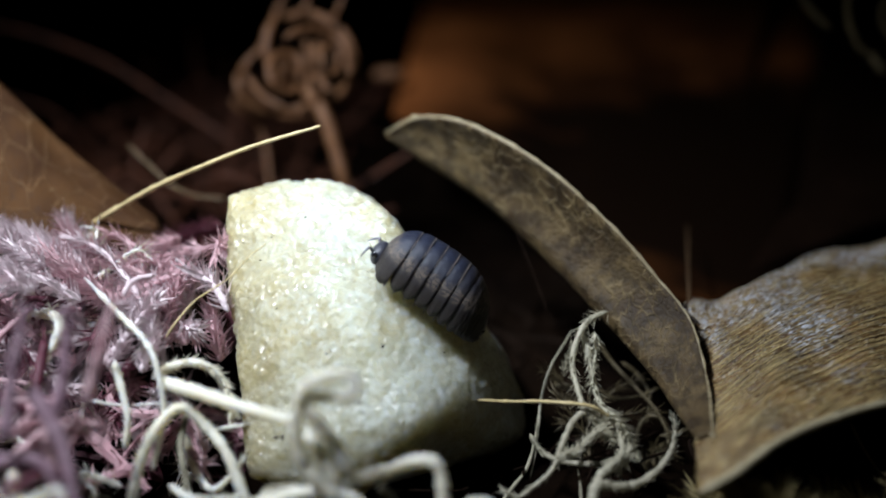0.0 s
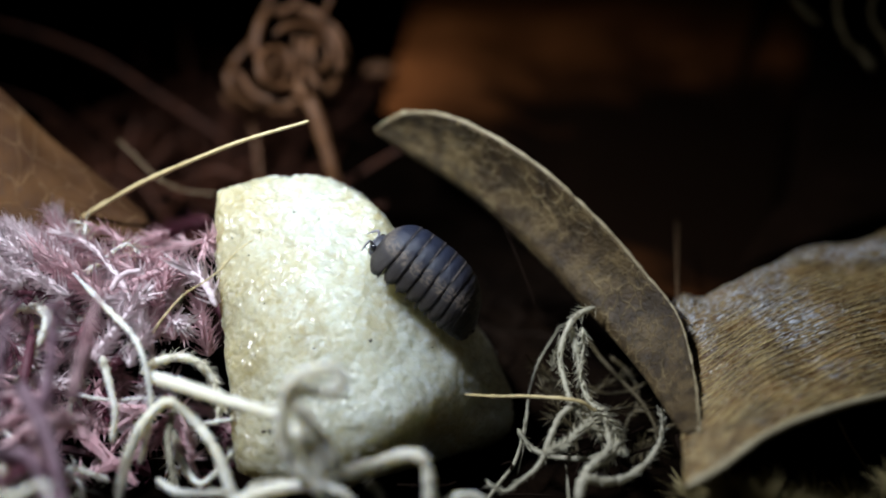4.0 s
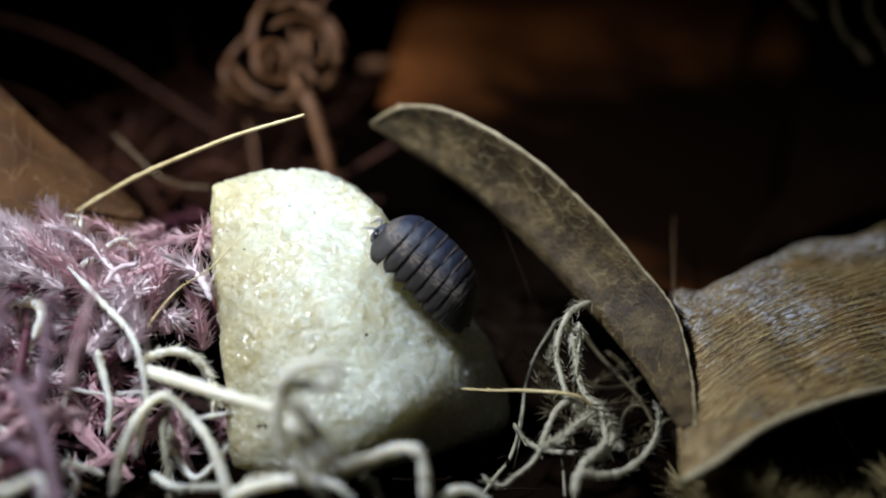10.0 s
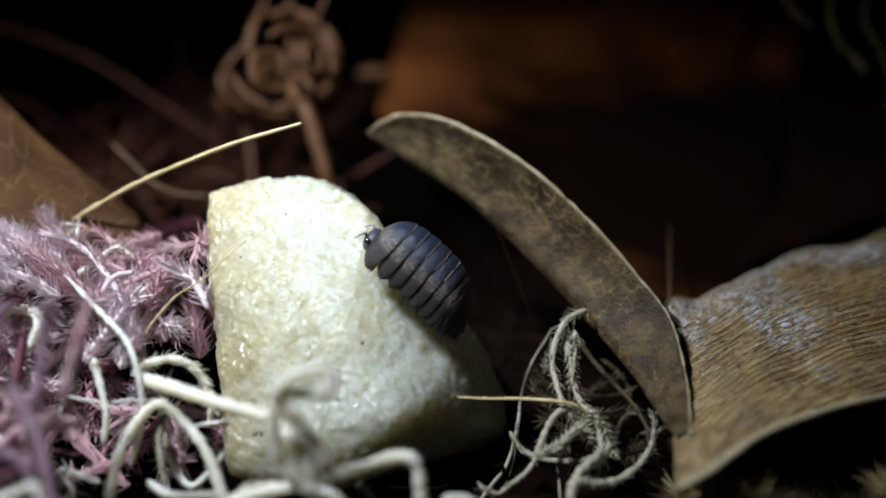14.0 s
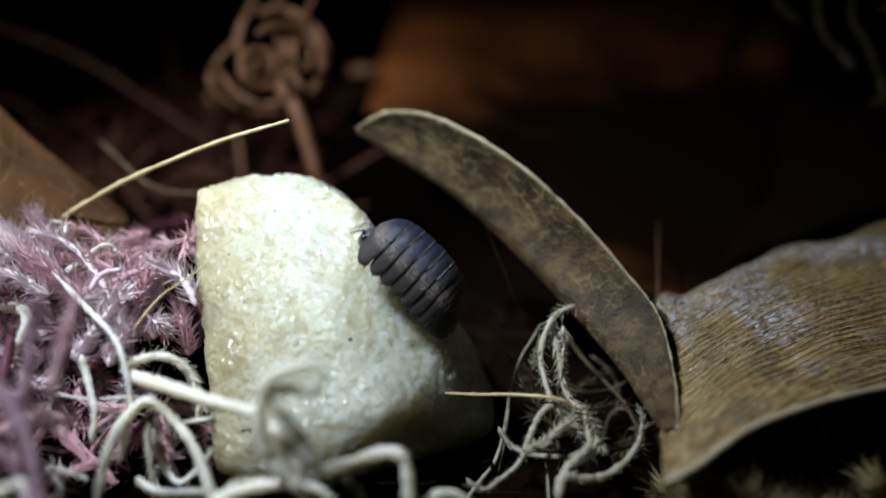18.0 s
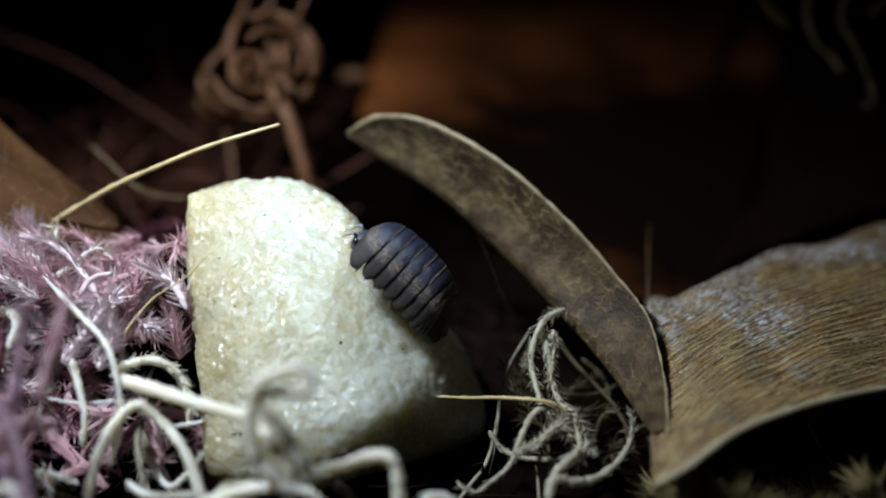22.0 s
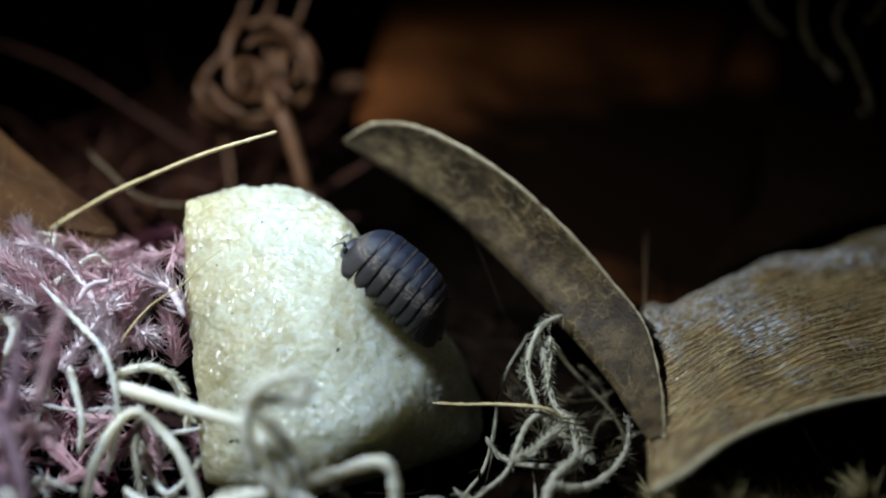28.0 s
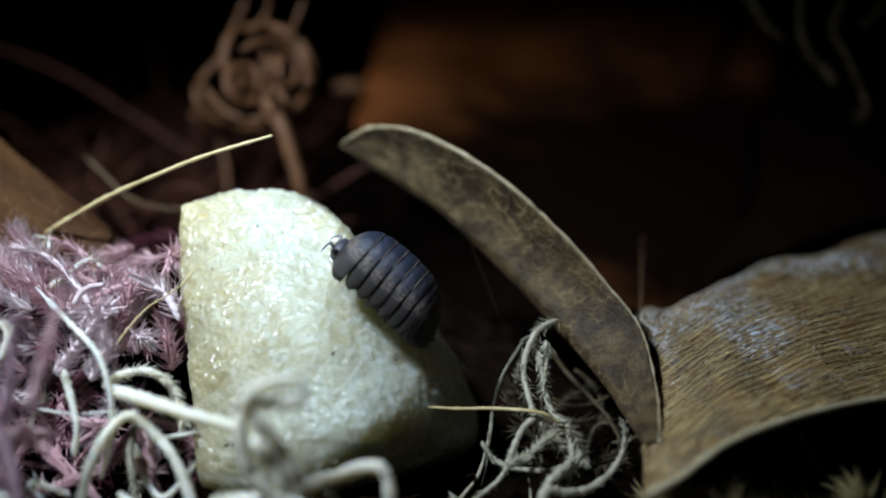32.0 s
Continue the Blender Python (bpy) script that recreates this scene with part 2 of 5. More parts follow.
    if mottle:
        blots = ramp(tex(ob, blot * MM, 3.0, 9.0), 0.46, 0.58)
        col = mixc(math_n("MULTIPLY", blots, mottle), col, tuple(c * 0.42 for c in dark))
    rgh = ramp(small, 0.35, 0.65, rough, rough + 0.22)
    if flakes:
        sep2 = nt.nodes.new("ShaderNodeSeparateXYZ")
        link(nt, uv, sep2.inputs[0])
        along, across = math_n("DIVIDE", sep2.outputs["X"], 22.0), sep2.outputs["Y"]
        across = math_n("DIVIDE", math_n("ADD", math_n("DIVIDE", across, 1.2), math_n("MULTIPLY", along, 6.0)), 46.0)
        inner = math_n("MULTIPLY", ramp(across, 0.38, 0.62), ramp(along, 0.45, 1.0, 1.0, 0.35))
        du, dv = math_n("DIVIDE", math_n("SUBTRACT", along, 0.58), 0.16), math_n("DIVIDE", math_n("SUBTRACT", across, 0.32), 0.09)
        spot = ramp(math_n("ADD", math_n("MULTIPLY", du, du), math_n("MULTIPLY", dv, dv)), 0.2, 1.3, 0.8, 0.0)
        patch = ramp(math_n("ADD", tex(ob, 4.5 * MM, 3.0, 11.0), math_n("MULTIPLY", math_n("MAXIMUM", inner, spot), 0.22)), 0.56, 0.78)
        mp = nt.nodes.new("ShaderNodeMapping")
        mp.inputs["Scale"].default_value = (0.8, 1.3, 1.0)
        link(nt, uv, mp.inputs["Vector"])
        fine = ramp(tex(mp.outputs["Vector"], 0.36, 5.0, 12.0), 0.50, 0.57)
        fl = math_n("MULTIPLY", patch, fine)
        fl = math_n("MULTIPLY", fl, flakes)
        col = mixc(fl, col, (0.70, 0.73, 0.80))
        rgh = math_n("SUBTRACT", rgh, math_n("MULTIPLY", fl, 0.22))
        # fine glints painted into the base colour as whitish specks
        glint = ramp(tex(mp.outputs["Vector"], 0.24, 2.0, 21.0), 0.60, 0.64)
        glint = math_n("MULTIPLY", glint, ramp(tex(ob, 3.0 * MM, 2.0, 23.0), 0.40, 0.62, 0.1, 0.9))
        col = mixc(glint, col, (0.80, 0.76, 0.66))
        high = math_n("ADD", high, glint)
        high = math_n("ADD", high, math_n("MULTIPLY", fl, 0.5))
    link(nt, col, bsdf.inputs["Base Color"])
    link(nt, rgh, bsdf.inputs["Roughness"])
    bsdf.inputs["Specular IOR Level"].default_value = spec
    bn = nt.nodes.new("ShaderNodeBump")
    bn.inputs["Distance"].default_value = bump * MM
    link(nt, math_n("ADD", high, math_n("MULTIPLY", small, 1.1)), bn.inputs["Height"])
    link(nt, bn.outputs["Normal"], bsdf.inputs["Normal"])
    return mat


def shell_surface():
    """Slate shell, finely mottled and granular, with rows of pale strokes along both flanks."""
    mat = surface("shell", (0.004, 0.0062, 0.019), (0.012, 0.017, 0.038), 0.42, 0.8, 0.09, 0.08, spec=0.5, rough2=0.66)
    nt = mat.node_tree
    bsdf = nt.nodes["Principled BSDF"]
    old = bsdf.inputs["Base Color"].links[0].from_socket
    co = nt.nodes.new("ShaderNodeTexCoord")
    sep = nt.nodes.new("ShaderNodeSeparateXYZ")
    link(nt, co.outputs["Object"], sep.inputs[0])
    band = nt.nodes.new("ShaderNodeMapRange")
    band.interpolation_type = "SMOOTHSTEP"
    off = nt.nodes.new("ShaderNodeMath")
    off.operation = "SUBTRACT"
    link(nt, sep.outputs["Z"], off.inputs[0])
    off.inputs[1].default_value = 1.9 * MM
    ab = nt.nodes.new("ShaderNodeMath")
    ab.operation = "ABSOLUTE"
    link(nt, off.outputs[0], ab.inputs[0])
    link(nt, ab.outputs[0], band.inputs["Value"])
    for key, val in (("From Min", 0.25 * MM), ("From Max", 0.8 * MM), ("To Min", 1.0), ("To Max", 0.0)):
        band.inputs[key].default_value = val
    mp = nt.nodes.new("ShaderNodeMapping")
    mp.inputs["Scale"].default_value = (0.6, 2.6, 2.6)
    link(nt, co.outputs["Object"], mp.inputs["Vector"])
    t = nt.nodes.new("ShaderNodeTexNoise")
    t.inputs["Scale"].default_value = 1.0 / (0.22 * MM)
    t.inputs["Detail"].default_value = 3.0
    link(nt, mp.outputs["Vector"], t.inputs["Vector"])
    r = nt.nodes.new("ShaderNodeMapRange")
    r.inputs["From Min"].default_value, r.inputs["From Max"].default_value = 0.51, 0.55
    link(nt, t.outputs["Fac"], r.inputs["Value"])
    mul = nt.nodes.new("ShaderNodeMath")
    mul.operation = "MULTIPLY"
    link(nt, band.outputs["Result"], mul.inputs[0])
    link(nt, r.outputs["Result"], mul.inputs[1])
    mx = nt.nodes.new("ShaderNodeMix")
    mx.data_type = "RGBA"
    link(nt, mul.outputs[0], mx.inputs["Factor"])
    link(nt, old, mx.inputs["A"])
    mx.inputs["B"].default_value = (0.13, 0.10, 0.075, 1)
    # lower flanks: browner shell, with some of their shade put into the colour
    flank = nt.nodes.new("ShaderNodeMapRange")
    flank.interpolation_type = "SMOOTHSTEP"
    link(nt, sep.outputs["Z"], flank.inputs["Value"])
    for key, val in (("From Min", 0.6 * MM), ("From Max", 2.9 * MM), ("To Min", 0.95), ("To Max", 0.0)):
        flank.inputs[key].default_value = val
    # darkening towards the hind end is shade put into the colour
    tail_shade = nt.nodes.new("ShaderNodeMapRange")
    tail_shade.interpolation_type = "SMOOTHSTEP"
    link(nt, sep.outputs["X"], tail_shade.inputs["Value"])
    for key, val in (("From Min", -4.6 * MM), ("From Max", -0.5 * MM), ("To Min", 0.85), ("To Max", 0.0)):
        tail_shade.inputs[key].default_value = val
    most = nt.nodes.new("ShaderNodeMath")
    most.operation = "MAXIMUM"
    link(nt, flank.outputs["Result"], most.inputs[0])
    link(nt, tail_shade.outputs["Result"], most.inputs[1])
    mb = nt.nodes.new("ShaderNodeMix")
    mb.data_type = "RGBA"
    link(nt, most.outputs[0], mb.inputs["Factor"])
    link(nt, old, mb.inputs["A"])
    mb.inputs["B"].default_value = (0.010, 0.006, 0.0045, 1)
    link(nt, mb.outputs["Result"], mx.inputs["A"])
    link(nt, mx.outputs["Result"], bsdf.inputs["Base Color"])
    return mat


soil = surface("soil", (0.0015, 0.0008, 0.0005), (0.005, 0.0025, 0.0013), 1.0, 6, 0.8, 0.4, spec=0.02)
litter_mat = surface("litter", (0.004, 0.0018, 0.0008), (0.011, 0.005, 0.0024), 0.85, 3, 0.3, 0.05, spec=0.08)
fibre_dark = surface("coco_fibre", (0.026, 0.0055, 0.0009), (0.095, 0.023, 0.0042), 0.75, 3, 0.3, 0.05)
tank_wall = surface("tank_wall", (0.006, 0.005, 0.005), (0.014, 0.011, 0.01), 0.7, 30, 4, 0.1)


def flesh_surface():
    """Wet raw potato: translucent, yellowish between pale grains of starch, under a broken film of juice."""
    mat = bpy.data.materials.new("potato_flesh")
    mat.use_nodes = True
    nt = mat.node_tree
    bsdf = nt.nodes["Principled BSDF"]
    place = nt.nodes.new("ShaderNodeTexCoord").outputs["Object"]

    def tex(size, detail=3.0, seed=0.0, src=place):
        t = nt.nodes.new("ShaderNodeTexNoise")
        t.noise_dimensions = "4D"
        t.inputs["W"].default_value = seed
        t.inputs["Scale"].default_value = 1.0 / (size * MM)
        t.inputs["Detail"].default_value = detail
        link(nt, src, t.inputs["Vector"])
        return t.outputs

    def ramp(fac, lo, hi, a=0.0, b=1.0):
        r = nt.nodes.new("ShaderNodeMapRange")
        for key, val in (("From Min", lo), ("From Max", hi), ("To Min", a), ("To Max", b)):
            r.inputs[key].default_value = val
        link(nt, fac, r.inputs["Value"])
        return r.outputs["Result"]

    def mixc(fac, a, b):
        mx = nt.nodes.new("ShaderNodeMix")
        mx.data_type = "RGBA"
        link(nt, fac, mx.inputs["Factor"])
        for sock, val in ((mx.inputs["A"], a), (mx.inputs["B"], b)):
            if isinstance(val, tuple):
                sock.default_value = (*val, 1)
            else:
                link(nt, val, sock)
        return mx.outputs["Result"]

    def vec_n(op, a, b=None, scale=None):
        n = nt.nodes.new("ShaderNodeVectorMath")
        n.operation = op
        for sock, val in ((n.inputs[0], a), (n.inputs[1], b)):
            if isinstance(val, tuple):
                sock.default_value = val
            elif val is not None:
                link(nt, val, sock)
        if scale is not None:
            n.inputs["Scale"].default_value = scale
        return n.outputs["Vector"]

    def math_n(op, a, b):
        n = nt.nodes.new("ShaderNodeMath")
        n.operation = op
        for sock, val in zip(n.inputs, (a, b)):
            if isinstance(val, float):
                sock.default_value = val
            else:
                link(nt, val, sock)
        return n.outputs[0]

    warped = vec_n("ADD", place, vec_n("SCALE", tex(0.45)["Color"], scale=0.3 * MM))
    col = mixc(ramp(tex(5.0, 3.0)["Fac"], 0.36, 0.64), (0.325, 0.298, 0.19), (0.375, 0.388, 0.325))
    col = mixc(ramp(tex(0.75, 4.0, 5.0)["Fac"], 0.47, 0.66, 0.0, 0.5), col, (0.45, 0.475, 0.44))
    col = mixc(ramp(tex(1.6, 3.0, 8.0)["Fac"], 0.55, 0.75, 0.0, 0.3), col, (0.25, 0.215, 0.11))
    sep = nt.nodes.new("ShaderNodeSeparateXYZ")
    link(nt, place, sep.inputs[0])
    depth = math_n("ADD", math_n("ADD", sep.outputs["X"], math_n("MULTIPLY", sep.outputs["Y"], 0.18)), math_n("MULTIPLY", tex(2.2, 4.0, 12.0)["Fac"], -2.6 * MM))
    col = mixc(ramp(depth, -2.2 * MM, 3.6 * MM, 0.85, 0.0), col, (0.25, 0.21, 0.105))
    link(nt, col, bsdf.inputs["Base Color"])
    bsdf.inputs["Roughness"].default_value = 0.55
    bsdf.inputs["Specular IOR Level"].default_value = 0.25
    bsdf.inputs["Subsurface Weight"].default_value = 1.0
    bsdf.inputs["Subsurface Radius"].default_value = (1.0, 0.9, 0.66)
    bsdf.inputs["Subsurface Scale"].default_value = 9.0 * MM
    relief = nt.nodes.new("ShaderNodeBump")
    relief.inputs["Strength"].default_value = 1.0
    relief.inputs["Distance"].default_value = 0.10 * MM
    link(nt, tex(0.30, 4.0, 2.0)["Fac"], relief.inputs["Height"])
    link(nt, relief.outputs["Normal"], bsdf.inputs["Normal"])
    normal = relief.outputs["Normal"]
    for size, tilt in ((0.34, 0.45), (0.16, 0.75)):
        vor = nt.nodes.new("ShaderNodeTexVoronoi")
        vor.inputs["Scale"].default_value = 1.0 / (size * MM)
        link(nt, warped, vor.inputs["Vector"])
        normal = vec_n("NORMALIZE", vec_n("ADD", normal, vec_n("SCALE", vec_n("SUBTRACT", vor.outputs["Color"], (0.5, 0.5, 0.5)), scale=tilt)))
    link(nt, normal, bsdf.inputs["Coat Normal"])
    film = math_n("MULTIPLY", ramp(tex(2.6, 2.0, 4.0)["Fac"], 0.40, 0.58, 0.15, 1.0), ramp(tex(0.45, 3.0, 6.0)["Fac"], 0.46, 0.54))
    link(nt, film, bsdf.inputs["Coat Weight"])
    bsdf.inputs["Coat Roughness"].default_value = 0.27
    bsdf.inputs["Coat IOR"].default_value = 1.8
    return mat


flesh = flesh_surface()
skin_mat = surface("potato_skin", (0.26, 0.17, 0.06), (0.46, 0.34, 0.14), 0.5, 0.6, 0.2, 0.06)
speck_mat = surface("speck", (0.01, 0.007, 0.005), (0.03, 0.02, 0.015), 0.7, 0.5, 0.1, 0.02)
curl_mat = leaf_surface("curled_leaf", (0.031, 0.0175, 0.0068), (0.102, 0.069, 0.030), (0.25, 0.19, 0.095), 0.5, cell=0.85, mottle=0.6, edge=0.03, stain=3.2, vein_mix=0.5, spec=0.25, wander=0.9, blot=1.1, bump=0.16)
rim_mat = surface("leaf_rim", (0.30, 0.25, 0.15), (0.48, 0.42, 0.28), 0.5, 2, 0.3, 0.04)
dull_rim = surface("dull_rim", (0.20, 0.155, 0.085), (0.40, 0.335, 0.21), 0.5, 1.6, 0.3, 0.06)
rim_brown = surface("midrib", (0.13, 0.085, 0.04), (0.24, 0.17, 0.09), 0.5, 2, 0.3, 0.04)
rib_dark = surface("dark_midrib", (0.04, 0.022, 0.010), (0.085, 0.05, 0.025), 0.5, 2, 0.3, 0.04)
broad_mat = leaf_surface("broad_leaf", (0.040, 0.016, 0.0032), (0.17, 0.082, 0.019), (0.72, 0.56, 0.26), 0.25, cell=0.45, main=1.2, flakes=1.3, vein_mix=0.65, edge=0.04, spec=0.7, wander=0.6, bump=0.26)
def shaded_leaf():
    """Reddish-brown leaf, with the shade round its base put into the colour."""
    mat = surface("dark_leaf", (0.08, 0.022, 0.005), (0.50, 0.165, 0.048), 0.9, 11, 1.2, 0.1, spec=0.02)
    nt = mat.node_tree
    bsdf = nt.nodes["Principled BSDF"]
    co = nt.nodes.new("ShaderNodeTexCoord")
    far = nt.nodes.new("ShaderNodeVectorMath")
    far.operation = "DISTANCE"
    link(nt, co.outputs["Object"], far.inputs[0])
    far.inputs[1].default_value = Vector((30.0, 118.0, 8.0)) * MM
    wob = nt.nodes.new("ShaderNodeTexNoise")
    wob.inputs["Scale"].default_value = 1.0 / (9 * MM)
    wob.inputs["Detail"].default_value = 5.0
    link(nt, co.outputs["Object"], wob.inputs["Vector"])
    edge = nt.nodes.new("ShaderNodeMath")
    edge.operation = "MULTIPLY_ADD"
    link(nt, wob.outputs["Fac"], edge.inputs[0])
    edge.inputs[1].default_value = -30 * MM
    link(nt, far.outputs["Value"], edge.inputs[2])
    # shade towards the leaf's base, mixed into the colour as near-black
    base_shade = nt.nodes.new("ShaderNodeMapRange")
    base_shade.interpolation_type = "SMOOTHSTEP"
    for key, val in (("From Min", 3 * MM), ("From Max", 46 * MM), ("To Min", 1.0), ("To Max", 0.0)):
        base_shade.inputs[key].default_value = val
    link(nt, edge.outputs[0], base_shade.inputs["Value"])
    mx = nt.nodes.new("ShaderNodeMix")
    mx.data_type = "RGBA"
    link(nt, base_shade.outputs["Result"], mx.inputs["Factor"])
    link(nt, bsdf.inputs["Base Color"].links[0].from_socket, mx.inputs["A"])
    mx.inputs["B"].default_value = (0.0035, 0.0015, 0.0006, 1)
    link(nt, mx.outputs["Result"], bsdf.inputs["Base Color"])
    return mat


dark_leaf = shaded_leaf()
# far right half of the leaf, its shade put into the colour
black_leaf = surface("shaded_leaf_half", (0.003, 0.0015, 0.0008), (0.010, 0.005, 0.003), 0.95, 7, 1.0, 0.1, spec=0.01)
brown_leaf = leaf_surface("brown_leaf", (0.040, 0.016, 0.0048), (0.092, 0.042, 0.0135), (0.26, 0.16, 0.08), 0.65, spec=0.15, cell=3.0, edge=0.014, stain=6.0, vein_mix=0.3, wander=0.6)
straw_mat = surface("straw", (0.38, 0.29, 0.13), (0.60, 0.49, 0.27), 0.45, 2, 0.2, 0.02)
knot_mat = surface("tendril", (0.095, 0.037, 0.013), (0.20, 0.09, 0.036), 0.6, 3, 0.4, 0.05)
pink_mat = surface("pink_moss", (0.64, 0.34, 0.39), (0.93, 0.71, 0.74), 0.5, 2.4, 0.3, 0.04, island=0.32, thin=0.35)
pale_pink = surface("lilac_moss", (0.74, 0.56, 0.60), (0.97, 0.90, 0.93), 0.5, 2.4, 0.3, 0.04, island=0.08, thin=0.3)
wine_mat = surface("wine_moss", (0.12, 0.026, 0.048), (0.32, 0.12, 0.16), 0.5, 2.4, 0.3, 0.04, island=0.35, thin=0.5)
mauve_mat = surface("mauve_moss", (0.30, 0.17, 0.23), (0.52, 0.38, 0.44), 0.45, 2.4, 0.3, 0.04, thin=0.4)
pale_mat = surface("pale_moss", (0.74, 0.69, 0.53), (0.95, 0.92, 0.80), 0.45, 2.0, 0.25, 0.05, thin=0.1, sss=1.0, radius=(1, 0.9, 0.7), sss_scale=1.4)
pale_leaf = surface("pale_leaflet", (0.74, 0.69, 0.53), (0.95, 0.92, 0.80), 0.45, 2.0, 0.25, 0.03, thin=0.5)
# dimmer copy of the pale moss, shade put into its colour
cream_dim = surface("shaded_pale_moss", (0.24, 0.22, 0.15), (0.46, 0.43, 0.33), 0.5, 2.0, 0.25, 0.05, thin=0.3)
spur_mat = surface("ivory_moss", (0.46, 0.42, 0.30), (0.74, 0.71, 0.58), 0.45, 2.0, 0.25, 0.05, thin=0.45)
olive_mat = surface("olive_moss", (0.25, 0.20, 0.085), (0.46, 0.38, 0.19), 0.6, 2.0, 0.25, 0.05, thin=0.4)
# darker copy of the olive moss, with the shade in its colour
green_mat = surface("shaded_olive_moss", (0.040, 0.030, 0.012), (0.095, 0.072, 0.034), 0.6, 2.0, 0.25, 0.05)
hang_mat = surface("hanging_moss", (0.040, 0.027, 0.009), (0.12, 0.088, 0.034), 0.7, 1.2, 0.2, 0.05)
shell = shell_surface()
shell_rim = surface("shell_rim", (0.16, 0.13, 0.12), (0.30, 0.26, 0.24), 0.4, 0.6, 0.1, 0.01)
eye_mat = surface("eye", (0.006, 0.006, 0.008), (0.02, 0.02, 0.025), 0.2, 0.3, 0.08, 0.01, spec=0.7)
head_mat = surface("head_shell", (0.020, 0.022, 0.036), (0.055, 0.054, 0.066), 0.45, 0.6, 0.09, 0.05)
limb_mat = surface("limb", (0.10, 0.10, 0.13), (0.20, 0.19, 0.22), 0.4, 0.5, 0.1, 0.01)


# ---- ground and tank ----
def height(x, y):
    n = noise.noise(Vector((x * 0.05, y * 0.05, 0.3))) * 2.2 + noise.noise(Vector((x * 0.22, y * 0.22, 4.0))) * 0.9
    return n - 1.5


def ground():
    geo = Geo()
    xs = np.concatenate([np.linspace(-300, -62, 14), np.linspace(-60, 80, 141), np.linspace(82, 300, 14)])
    ys = np.concatenate([np.linspace(-150, 38, 12), np.linspace(40, 190, 121), np.linspace(195, 360, 12)])
    geo.add([(x, y, height(x, y) + random.uniform(-0.25, 0.25)) for y in ys for x in xs],
            [(j * len(xs) + i, j * len(xs) + i + 1, (j + 1) * len(xs) + i + 1, (j + 1) * len(xs) + i)
             for j in range(len(ys) - 1) for i in range(len(xs) - 1)])
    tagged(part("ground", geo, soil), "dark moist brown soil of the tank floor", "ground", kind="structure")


def box_geo(x0, x1, y0, y1, z0, z1):
    v = [(x, y, z) for z in (z0, z1) for y in (y0, y1) for x in (x0, x1)]
    return Geo().add(v, [(0, 2, 3, 1), (4, 5, 7, 6), (0, 1, 5, 4), (2, 6, 7, 3), (0, 4, 6, 2), (1, 3, 7, 5)])


def tank():
    for name, dims in (("wall_west", (-304, -300, -154, 364, -6, 260)), ("wall_east", (300, 304, -154, 364, -6, 260)),
                       ("wall_south", (-299.9, 299.9, -154, -150, -6, 260)), ("wall_north", (-299.9, 299.9, 360, 364, -6, 260)),
                       ("ceiling", (-304, 304, -154, 364, 260.1, 264))):
        tagged(part(name, box_geo(*dims), tank_wall, smooth=False), "dark plain inner side of the tank", "wall", kind="structure")


ground()
tank()


